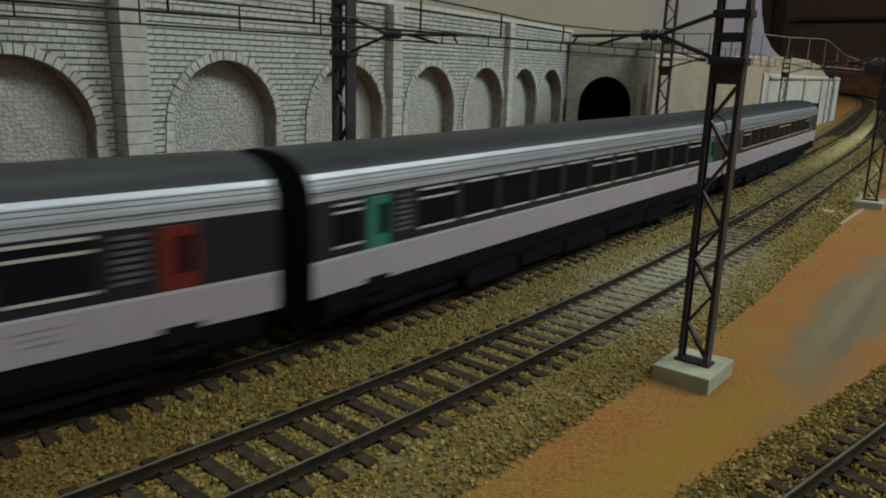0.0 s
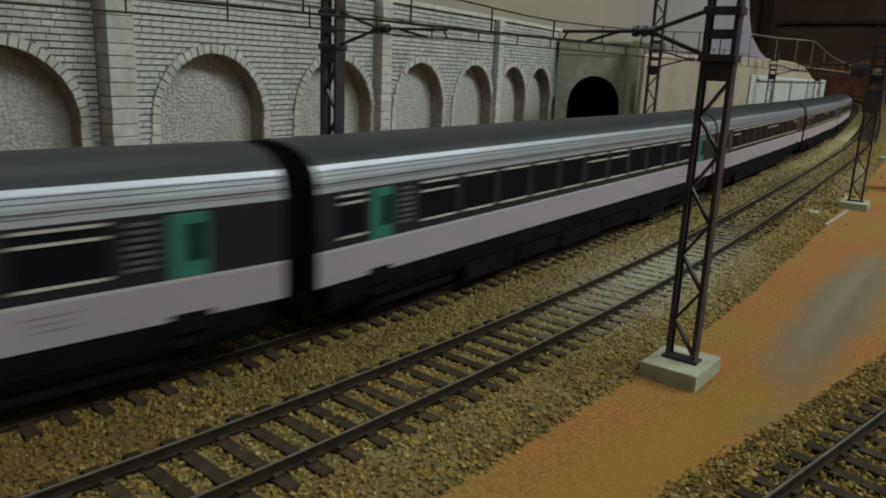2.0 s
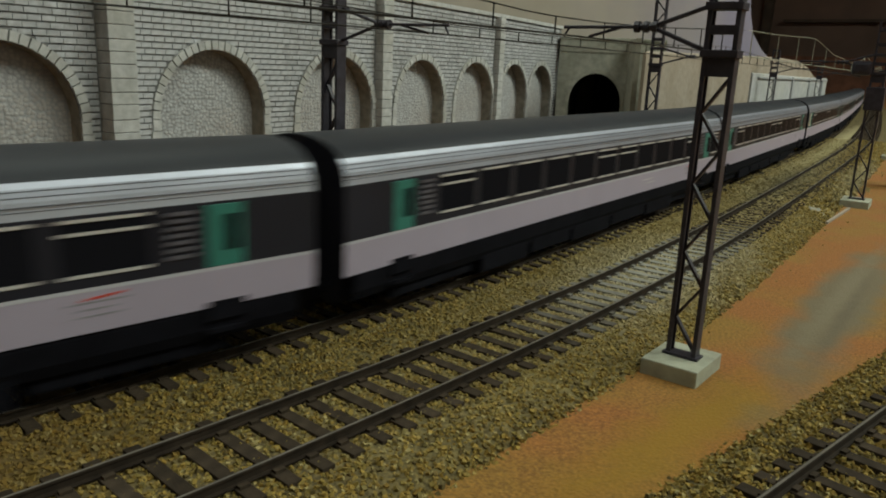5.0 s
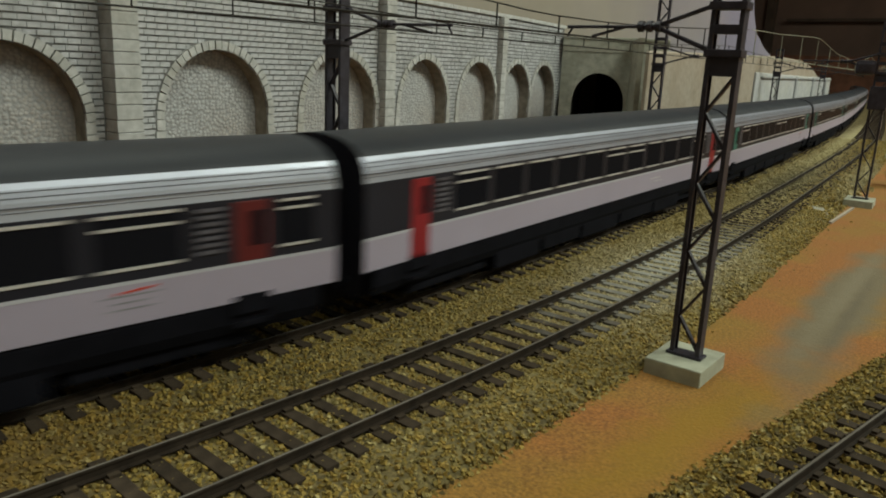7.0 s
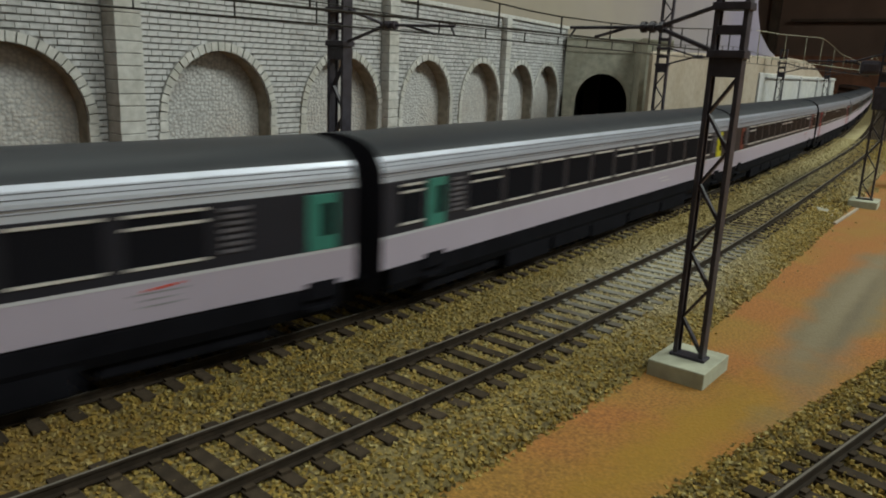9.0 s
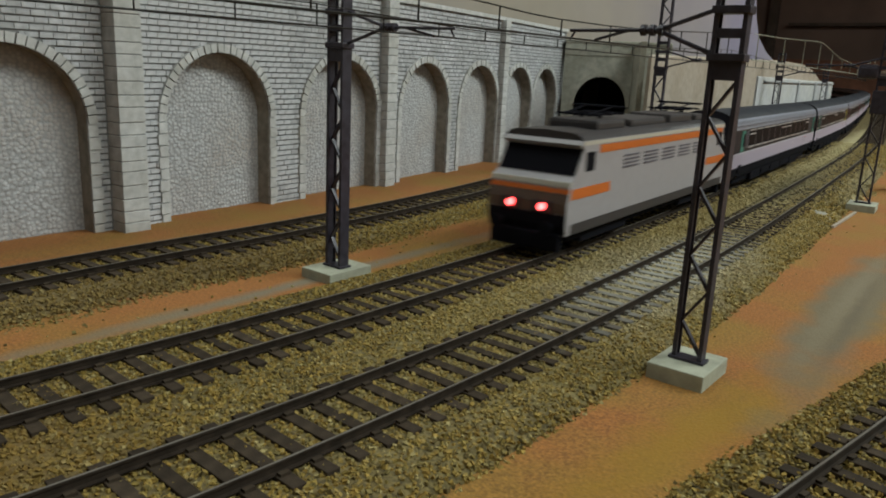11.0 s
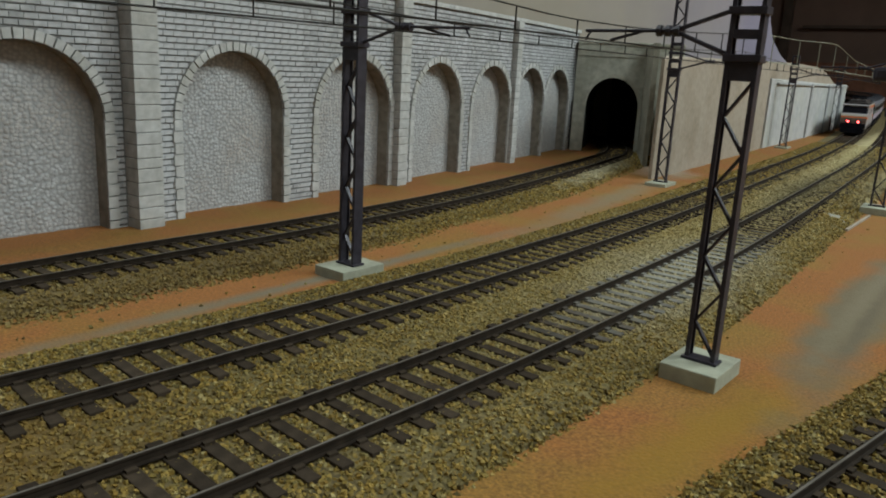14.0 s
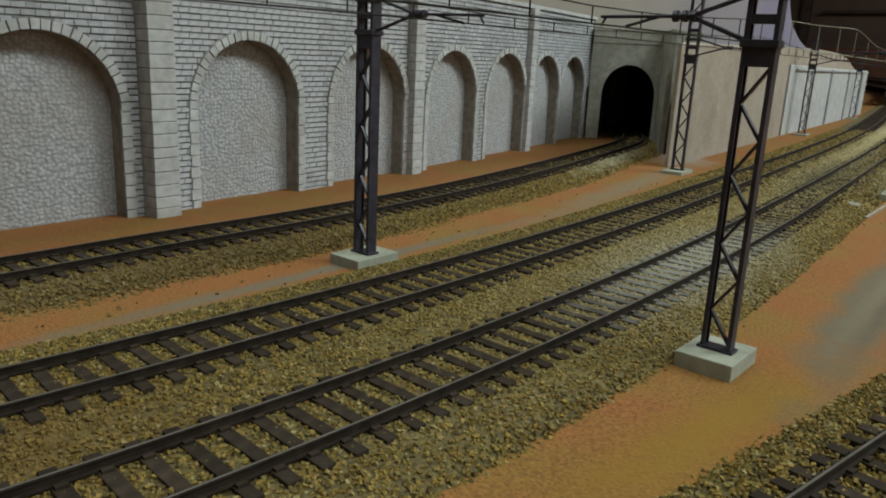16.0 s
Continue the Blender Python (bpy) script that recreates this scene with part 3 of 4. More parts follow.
def retaining_module(name, p0, p1, centres, single_bricks):
    x0, y0 = p0
    L = math.hypot(p1[0] - x0, p1[1] - y0)
    turn = math.degrees(math.atan2(p1[1] - y0, p1[0] - x0))
    top = empty(name, "weathered grey brick retaining wall with blind arches and pale pilasters", "wall", kind="structure", m=at(x0, y0, 0, turn))
    bm = bmesh.new()
    arch_wall(bm, L, centres, FACE + 0.45)
    box(bm, 0, L, FACE + 0.46, 24, WALL_TOP - 4, WALL_TOP, 0)
    box(bm, 0, L, BACK + 0.5, 24, BASE, WALL_TOP - 4, 0)
    part("wall_core", bm, "joint", top)
    # coping
    bm = bmesh.new()
    n = max(int(L / 18), 1)
    for i in range(n):
        box(bm, L * i / n + 0.15, L * (i + 1) / n - 0.15, FACE - 1.2, 25, WALL_TOP + 0.02, WALL_TOP + 2.6, 0.3)
    part("coping", bm, "ashlar", top)
    for ci, cx in enumerate(centres):
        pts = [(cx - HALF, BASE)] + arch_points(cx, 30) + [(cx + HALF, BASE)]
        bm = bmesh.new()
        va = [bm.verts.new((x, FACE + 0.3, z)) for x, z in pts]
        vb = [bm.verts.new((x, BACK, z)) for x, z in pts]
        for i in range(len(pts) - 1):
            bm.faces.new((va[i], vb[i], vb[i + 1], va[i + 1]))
        part("arch_reveal", bm, "shaded_reveal", top)
        bm = bmesh.new()
        nx, nz = 18, 20
        g = [[bm.verts.new((cx - HALF - 0.5 + (2 * HALF + 1) * i / nx, BACK - 1.2 * math.sin(math.pi * i / nx) * (0.4 + 0.3 * math.sin(i * 1.7 + j * 1.1)),
                            BASE + (CROWN - BASE + 0.5) * j / nz)) for j in range(nz + 1)] for i in range(nx + 1)]
        for i in range(nx):
            for j in range(nz):
                bm.faces.new((g[i][j], g[i + 1][j], g[i + 1][j + 1], g[i][j + 1]))
        for f in bm.faces:
            f.smooth = True
        part("rubble_infill", bm, "rubble", top)
        # voussoirs and jamb stones
        inner, outer = arch_points(cx, 27), arch_points(cx, 27, 4.3)
        for i in range(27):
            bm = bmesh.new()
            a, b, c, d = inner[i], inner[i + 1], outer[i + 1], outer[i]
            mx, mz = (a[0] + c[0]) / 2, (a[1] + c[1]) / 2
            prism(bm, [(mx + (p[0] - mx) * 0.84, mz + (p[1] - mz) * 0.87) for p in (a, b, c, d)], FACE - 0.9 - 0.25 * (i % 2), FACE + 1)
            part("voussoir", bm, "ashlar", top)
        for side in (-1, 1):
            for j in range(9):
                z0 = BASE + (SPRING - BASE) * j / 9
                z1 = BASE + (SPRING - BASE) * (j + 1) / 9
                o, w = cx + side * HALF, 3.9 + 0.6 * (j % 2)
                part("jamb_stone", boxed(min(o, o + side * w), max(o, o + side * w), FACE - 0.75 - 0.15 * (j % 2), FACE + 1, z0 + 0.25, z1 - 0.25, 0.0), "ashlar", top)
    # bricks
    vs, fs = [], []
    b8 = np.array([v.co[:] for v in BRICK.vertices]) / MM
    f8 = [tuple(p.vertices) for p in BRICK.polygons]
    rng = np.random.default_rng(int(x0) + 900)
    count = 0
    rows = int((WALL_TOP - BASE) / COURSE)
    for r in range(rows):
        z = BASE + (r + 0.5) * COURSE
        x = 6.6 - BRICK_L * ((0.5 if r % 2 else 0.0) + rng.uniform(0, 0.35))
        while x < L - 4:
            cx = x + BRICK_L / 2
            lo, hi = max(x, 6.6), min(x + BRICK_L, L - 6.6)
            for c in centres:
                keep = clear_of(z, c)
                if not keep:
                    continue
                if cx < c:
                    hi = min(hi, c - keep)
                else:
                    lo = max(lo, c + keep)
            w = hi - lo
            if w > 0.7:
                dy = rng.uniform(-0.2, 0.14)
                if single_bricks and count < 280 and w > BRICK_L - 0.01 and lo < 92 and z > 6:
                    ob = new("brick", BRICK)
                    ob.parent = top
                    ob.location = (cx * MM, (FACE + 0.4 + dy) * MM, z * MM)
                    count += 1
                else:
                    q = b8 * ((w - 0.1) / (BRICK_L - 0.1), 1, 1) + ((lo + hi) / 2, FACE + 0.4 + dy, z)
                    fs += [tuple(i + len(vs) * 8 for i in f) for f in f8]
                    vs.append(q)
            x += BRICK_L
    tagged(raw("brickwork", np.concatenate(vs), fs, "brick", top), kind="stuff")
    return top


def pilaster(x, y, turn, half, front):
    top = empty("pilaster", "pale stone pilaster of stacked blocks on the retaining wall", "pilaster", "wall pilasters", "structure", m=at(x, y, 0, turn))
    rng = np.random.default_rng(int(x) + 400)
    cuts = np.linspace(BASE, WALL_TOP, 22)
    cuts[1:-1] += rng.uniform(-0.6, 0.6, 20)
    for i, (z0, z1) in enumerate(zip(cuts, cuts[1:])):
        part("ashlar_block", boxed(-half, half, front + rng.uniform(-0.2, 0.2), 11, z0 + 0.14, z1 - 0.14, 0.3), "ashlar", top)
    part("pilaster_core", boxed(-half + 0.4, half - 0.4, front + 0.5, 11.5, BASE, WALL_TOP, 0), "joint", top)
    return top


PILLARS = [(-185, 277), (-22, 279.5), (141, 287), (309, 311.5), (462, 346), (604, 383)]
ARCHES = [(42, 122), (37, 120), (50, 132.5), (46.5, 122), (36, 98)]
for i in range(5):
    retaining_module("retaining_wall_%d" % (i + 1), PILLARS[i], PILLARS[i + 1], ARCHES[i], i in (1, 2))
for i in range(5):
    a, b = PILLARS[max(i - 1, 0)], PILLARS[i + 1]
    pilaster(*PILLARS[i], math.degrees(math.atan2(b[1] - a[1], b[0] - a[0])), (5.6, 5.6, 5.6, 4.7, 4.2)[i], (0, 0, 0, 3.0, 4.0)[i])


# ---------------------------------------------------------------- tunnel mouth and walls beside the line
def tunnel_mouth():
    ox, oy = 608.0, 355.0
    turn = math.degrees(math.atan2(-0.88, 0.47))
    top = empty("tunnel_mouth", "grey-green concrete tunnel mouth with a dark arched opening", "tunnel portal", kind="structure", m=at(ox, oy, 0, turn))
    hw, spring, crown, right, left, topz = 23.2, 35.0, 61.5, 58.0, -34.0, 90.0
    n = 28
    arc = [(-hw * math.cos(math.pi * i / n), spring + (crown - spring) * math.sin(math.pi * i / n)) for i in range(n + 1)]
    bm = bmesh.new()

    def quad(y, *p):
        bm.faces.new([bm.verts.new((x, y, z)) for x, z in p])
    quad(0, (left, -8), (-hw, -8), (-hw, topz), (left, topz))
    quad(0, (hw, -8), (right, -8), (right, topz), (hw, topz))
    for a, b in zip(arc, arc[1:]):
        quad(0, a, b, (b[0], topz), (a[0], topz))
    box(bm, left, right, 1, 14, topz - 6, topz, 0)
    part("portal_face", bm, "portal", top)
    part("portal_coping", boxed(left, right, -0.8, 15, topz, topz + 2.5, 0.5), "portal", top)
    path = [(-hw, -8)] + arc + [(hw, -8)]
    bm = bmesh.new()
    for y0, y1 in ((0, 9),):
        a = [bm.verts.new((x, y0, z)) for x, z in path]
        b = [bm.verts.new((x, y1, z)) for x, z in path]
        for i in range(len(path) - 1):
            bm.faces.new((a[i], a[i + 1], b[i + 1], b[i]))
    part("portal_reveal", bm, "portal", top)
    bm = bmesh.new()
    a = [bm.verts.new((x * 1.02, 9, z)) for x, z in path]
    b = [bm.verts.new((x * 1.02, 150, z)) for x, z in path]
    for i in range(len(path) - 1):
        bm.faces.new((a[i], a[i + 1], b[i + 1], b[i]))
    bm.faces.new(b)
    part("tunnel_bore", bm, "bore_black", top, "black tunnel lining")
    # a raised ring round the opening
    for i in range(0, n, 2):
        ring = []
        for j in (i, i + 2):
            x, z = arc[j]
            ring.append((x, z))
        (ax, az), (bx, bz) = ring
        g = 1.12
        part("ring_stone", prism(bmesh.new(), [(ax, az), (bx, bz), (bx * g, spring + (bz - spring) * g), (ax * g, spring + (az - spring) * g)], -0.9, 0.6), "portal_rim", top)
    for i in range(11):
        a = left + (right - left) * i / 11
        part("band_stone", boxed(a + 0.2, a + (right - left) / 11 - 0.2, -0.7, 0.5, 79.5, 85.5, 0.25), "portal_rim", top)
    part("string_course", boxed(left, -hw - 6, -1.0, 0.5, 19, 22, 0.3), "portal", top)
    return top


tunnel_mouth()


def wing_wall():
    top = empty("wing_wall", "brown-grey concrete wing wall beside the tunnel mouth, coloured dark for its shade", "wall", kind="structure", m=at(624, 334, 0, math.degrees(math.atan2(-47, -76))))
    part("wing", prism(bmesh.new(), [(0, -8), (89, -8), (87, 40), (84, 90), (0, 90)], 0, 4), "wing", top)


wing_wall()


def side_wall(name, s0, s1, off, z_top, thick, material, label, foot=-8.0):
    t, xy, h = sub_line(s0, s1)
    xy = xy + np.interp(t, *off)[:, None] * np.stack([-np.sin(h), np.cos(h)], 1)
    n = len(t)
    zt = np.interp(t, *z_top)
    nx, ny = -np.sin(h), np.cos(h)
    v = []
    for i in range(n):
        x, y = xy[i]
        deep = thick * min(1.0, 0.15 + (t[i] - s0) / 60)
        bx, by = x + nx[i] * deep, y + ny[i] * deep
        c = 1.2
        v += [(x, y, foot), (x, y, zt[i] - c), (x + nx[i] * c, y + ny[i] * c, zt[i]), (bx, by, zt[i]), (bx, by, foot)]
    f = [[i * 5 + j, i * 5 + (j + 1) % 5, i * 5 + 5 + (j + 1) % 5, i * 5 + 5 + j] for i in range(n - 1) for j in range(5)]
    f += [[0, 1, 2, 3, 4], [(n - 1) * 5 + j for j in (4, 3, 2, 1, 0)]]
    return tagged(raw(name, v, f, material), label, "wall", kind="structure")


side_wall("beige_side_wall", 492, 850, ([492, 850], [58.5, 62]), ([492, 510, 850], [77, 79, 86]), 12, "beige", "plain beige plastered wall beside the line")
WHITE_OFF = ([852, 1000, 1170, 1470], [61, 57, 48, 34])
white = side_wall("white_side_wall", 852, 1470, WHITE_OFF, ([852, 1200, 1470], [69, 67, 67]), 16, "white_wall", "whitewashed concrete wall with grey pilasters beside the line")
side_wall("upper_side_wall", 852, 1330, ([852, 1000, 1170, 1470], [63, 60, 51, 38]), ([852, 1000, 1150, 1240, 1330], [86, 89, 88, 82, 69]), 12, "beige",
          "beige plastered bank above the whitewashed wall", 60.0)
for s in (975, 1100, 1250, 1400):
    x, y, h = on_line(s, float(np.interp(s, *WHITE_OFF)) - 2)
    ob = part("wall_pilaster", boxed(-4, 4, -0.2, 3, -7, 66, 0.4), "grey_wall")
    ob.parent = white
    ob.matrix_basis = at(x, y, 0, math.degrees(h) - 4)
ledge = [on_line(s, float(np.interp(s, *WHITE_OFF)) - 1.2) for s in np.arange(880, 1465, 20)]
bm = bmesh.new()
for a, b in zip(ledge, ledge[1:]):
    bar(bm, (a[0], a[1], 64), (b[0], b[1], 64), 1.6, 2.4)
part("wall_ledge", bm, "grey_wall", white)


def board():
    t, xy, h = smooth([(-1200, 330), (-300, 400), (300, 440), (700, 440), (880, 398), (1100, 392), (1330, 440)], 20)
    n = len(t)
    v, f = [], []
    for i in range(n):
        x, y = xy[i]
        zt = float(np.interp(x, [990, 1030, 1060, 1120, 1250], [420, 190, 125, 102, 86]))
        for o in (0, 6):
            v += [(x, y + o, -8), (x, y + o, max(zt, 84))]
    for i in range(n - 1):
        k = i * 4
        f += [[k, k + 4, k + 5, k + 1], [k + 2, k + 3, k + 7, k + 6], [k + 1, k + 5, k + 7, k + 3]]
    f += [[0, 1, 3, 2], [n * 4 - 4, n * 4 - 2, n * 4 - 1, n * 4 - 3]]
    tagged(raw("backdrop", v, f, "backdrop"), "plain beige painted backdrop board behind the layout", "backdrop", kind="structure")


board()


def room():
    def wall(name, x0, x1, y0, y1, z0, z1, label, material="dark_room"):
        tagged(part(name, boxed(x0, x1, y0, y1, z0, z1), material), label, "wall", kind="structure")
    wall("room_wall_north", -4500, 4900, 2800, 2850, -1000, 1300, "dark brown club room wall")
    wall("room_wall_south", -4500, 4900, -2050, -2000, -1000, 1300, "pale painted club room wall", "pale_room")
    wall("room_wall_west", -4550, -4500, -2050, 2850, -1000, 1300, "pale painted club room wall", "pale_room")
    wall("room_wall_east", 4900, 4950, -2050, 2850, -1000, 1300, "dark red-brown club room wall")
    tagged(part("floor", boxed(-4500, 4900, -2000, 2800, -1050, -1000), "dark_room"), "dark club room floor", "floor", kind="structure")
    tagged(part("ceiling", boxed(-4550, 4950, -2050, 2850, 1300, 1350), "dark_room"), "dark club room ceiling", "ceiling", kind="structure")
    tagged(part("layout_board", boxed(-4300, 4600, -900, 2595, -60, -9), "beige"), "wooden baseboard under the layout", "baseboard", kind="structure")
    wall("far_fascia", 4560, 4590, 300, 1900, -8, 185, "low red-brown board at the far end of the layout", "red_board")
    tagged(part("wall_post", boxed(4860, 4899, 1680, 1730, -1000, 1299), "dark_trim"), "dark upright post against the far club room wall", "post", kind="structure")
    tagged(part("wall_shelf", boxed(4840, 4899, 400, 1600, 385, 402), "dark_trim"), "dark shelf along the far club room wall", "shelf", kind="structure")
    for x, y in ((250, -900), (1700, -900), (100, 600)):
        top = empty("ceiling_lamp", "white strip ceiling lamp", "ceiling lamp", "ceiling lamps", m=at(x, y, 1300))
        part("housing", boxed(-720, 720, -215, 215, -14, -1, 3), "lamp_body", top)


room()


# ---------------------------------------------------------------- catenary masts
def lattice_mast(name, x, y, turn, height, w, d, block, reach, arm_side, label):
    """Lattice mast on a concrete footing: two channel legs w apart across the track, d deep along it; the cantilever reaches along +y * arm_side."""
    top = empty(name, label, "catenary mast", "catenary masts", m=at(x, y, GROUND, turn))
    bx, by, bh = block
    bm = bmesh.new()
    box(bm, -bx / 2, bx / 2, -by / 2, by / 2, -2, bh, 0.35)
    part("footing", bm, "block", top, "pale grey-green concrete footing")
    part("base_plate", boxed(-d / 2 - 0.6, d / 2 + 0.6, -w / 2 - 0.7, w / 2 + 0.7, bh, bh + 0.7, 0.12), "mast", top)
    for s in (-1, 1):
        o = s * w / 2
        i1, i2 = o - s * 0.5, o - s * 1.0
        ch = [(-d / 2, o), (d / 2, o), (d / 2, i2), (d / 2 - 0.45, i2), (d / 2 - 0.45, i1), (-d / 2 + 0.45, i1), (-d / 2 + 0.45, i2), (-d / 2, i2)]
        bm = bmesh.new()
        lo = [bm.verts.new((p, q, bh + 0.5)) for p, q in ch]
        hi = [bm.verts.new((p, q, height)) for p, q in ch]
        bm.faces.new(lo)
        bm.faces.new(hi[::-1])
        for i in range(8):
            bm.faces.new((lo[i], hi[i], hi[(i + 1) % 8], lo[(i + 1) % 8]))
        bmesh.ops.recalc_face_normals(bm, faces=bm.faces)
        part("leg", bm, "mast", top)
    hb = 76.0
    n = max(int(round((hb - 5.6 - bh - 1.5) / 8.2)), 1)
    rise = (hb - 5.6 - bh - 1.5) / n
    for i in range(n):
        z0, z1 = bh + 1.5 + i * rise, bh + 1.5 + (i + 1) * rise
        e = (w / 2 - 0.9) * (1 if (i + n) % 2 == 0 else -1)
        part("lacing_bar", bar(bmesh.new(), (0, -e, z0), (0, e, z1), 1.3, 0.6, up=(1, 0, 0)), "mast", top)
    part("gusset_plate", boxed(-d / 2 + 0.1, d / 2 - 0.1, -w / 2 + 0.3, w / 2 - 0.3, hb - 5.6, hb - 1.5, 0.1), "mast", top)
    for z in (hb - 1.5, hb + 8.6):
        part("clamp_collar", boxed(-d / 2 - 0.6, d / 2 + 0.6, -w / 2 - 0.5, w / 2 + 0.5, z, z + 1.7, 0.2), "mast", top)
    for z in (hb + 3.5, hb + 14.0, hb + 22):
        part("tie_plate", boxed(-d / 2 + 0.1, d / 2 - 0.1, -w / 2 + 0.3, w / 2 - 0.3, z, z + 2.0, 0.1), "mast", top)
    for i in range(int((height - hb - 26) / 7)):
        z0, e = hb + 25 + 7 * i, (w / 2 - 0.9) * (1 if i % 2 else -1)
        part("lacing_bar", bar(bmesh.new(), (0, -e, z0), (0, e, z0 + 7), 1.3, 0.6, up=(1, 0, 0)), "mast", top)
    s = arm_side
    knot = (0, s * (reach * 0.5), hb + 5.0)
    arm = part("cantilever_arm", rod(rod(bmesh.new(), (0, s * w / 2, hb + 9.6), knot, 0.52), (0, s * w / 2, hb), knot, 0.52), "mast", top)
    bm = bmesh.new()
    for k in range(5):
        y0 = knot[1] - s * 1.6 + s * k * 1.1
        rod(bm, (0, y0, hb + 5.0), (0, y0 + s * 1.15, hb + 5.0), 1.3 if k % 2 == 0 else 0.8, 10)
    part("insulator", bm, "mast", arm, "ribbed dark insulator")
    bm = bmesh.new()
    end = s * (reach + 6)
    rod(bm, (0, knot[1] + s * 3, hb + 5.0), (0, end, hb + 4.8), 0.42)
    rod(bm, (0, knot[1] + s * 7, hb + 5.0), (0, s * (reach - 1), hb + 2.6), 0.36)
    rod(bm, (0, end - s * 1.5, hb + 4.8), (0, end, hb + 2.6), 0.3)
    part("steady_arm", bm, "mast", arm)
    return top


def head_at(s):
    return math.degrees(on_line(s)[2])


lattice_mast("catenary_mast", 170.3, 67.6, head_at(170), 104, 7.3, 2.9, (17, 13.8, 4.0), 34, 1,
             "dark steel lattice catenary mast on a pale square footing")
lattice_mast("catenary_mast", 161.5, 188.5, head_at(160), 104, 7.2, 3.9, (19, 14, 3.2), 40, -1,
             "dark steel lattice catenary mast between the branch and the running line")
lattice_mast("catenary_mast", 466, 229, head_at(470), 134, 7.6, 3.2, (22, 14, 2.2), 42, -1, "dark steel lattice catenary mast in front of the beige wall")
lattice_mast("catenary_mast", 874, 290, head_at(865), 100, 7.6, 3.2, (22, 14, 2.0), 42, -1, "dark steel lattice catenary mast before the whitewashed wall")
lattice_mast("catenary_mast", 1280, 356, head_at(1300), 100, 7.6, 3.2, (22, 14, 2.0), 42, -1, "distant dark steel lattice catenary mast before the whitewashed wall")
cabinet_mast = lattice_mast("catenary_mast", 487, 104, head_at(480), 104, 7.4, 2.9, (20, 15, 4.0), 36, 1, "dark steel lattice catenary mast carrying black equipment boxes")
part("equipment_box", boxed(-4.2, 4.2, -5, 4.6, 55, 68, 0.5), "mast", cabinet_mast, "black equipment box")
part("equipment_box", boxed(-3.6, 3.6, 3.5, 14, 74, 82, 2.2), "mast", cabinet_mast, "black rounded equipment box")
lattice_mast("catenary_mast", 815, 152, head_at(800), 100, 7.4, 2.9, (20, 15, 4.0), 36, 1, "distant dark steel lattice catenary mast beside the near running line")


def catenary(name, off, s0, s1, carrier, material, label, droppers):
    """Contact wire at 73 mm, a carrier wire above and droppers between them."""
    top = empty(name, label, "overhead wire", kind="structure")
    st = np.arange(s0, s1, 12.0)
    for wname, zs, r in (("contact_wire", np.full(len(st), 73.2), 0.25), ("carrier_wire", np.interp(st, *carrier), 0.18)):
        bm = bmesh.new()
        pts = [(*on_line(s, off)[:2], z) for s, z in zip(st, zs)]
        for a, b in zip(pts, pts[1:]):
            rod(bm, a, b, r, 5)
        part(wname, bm, material, top)
    for s in np.arange(s0 + 7, s1, droppers):
        x, y, _ = on_line(s, off)
        z = float(np.interp(s, *carrier))
        if z > 75:
            part("dropper", rod(bmesh.new(), (x, y, 73.2), (x, y, z), 0.2, 5), material, top)
    return top


catenary("overhead_line_far", 0, -300, 2400, ([-300, 0, 121, 165, 183, 300, 465, 650, 865, 1080, 1295, 2400], [80, 79, 78.3, 76.6, 76, 76.4, 82, 77, 82, 77, 82, 80]),
         "wire", "dark overhead wires with droppers above the far running line", 23.0)
catenary("overhead_line_near", GAP, -300, 318, ([-300, 0, 110, 150, 185, 230, 318], [80, 80, 79.3, 77.2, 77.4, 79, 83.5]),
         "wire", "dark overhead wires with droppers above the near running line", 25.0)
catenary("overhead_line_distant", GAP, 318, 2000, ([318, 370, 470, 490, 570, 720, 815, 1000, 1200, 2000], [83.5, 84.5, 88, 88, 82, 79, 88, 80, 86, 82]),
         "wire_green", "weathered green overhead wires with droppers above the near running line", 52.0)


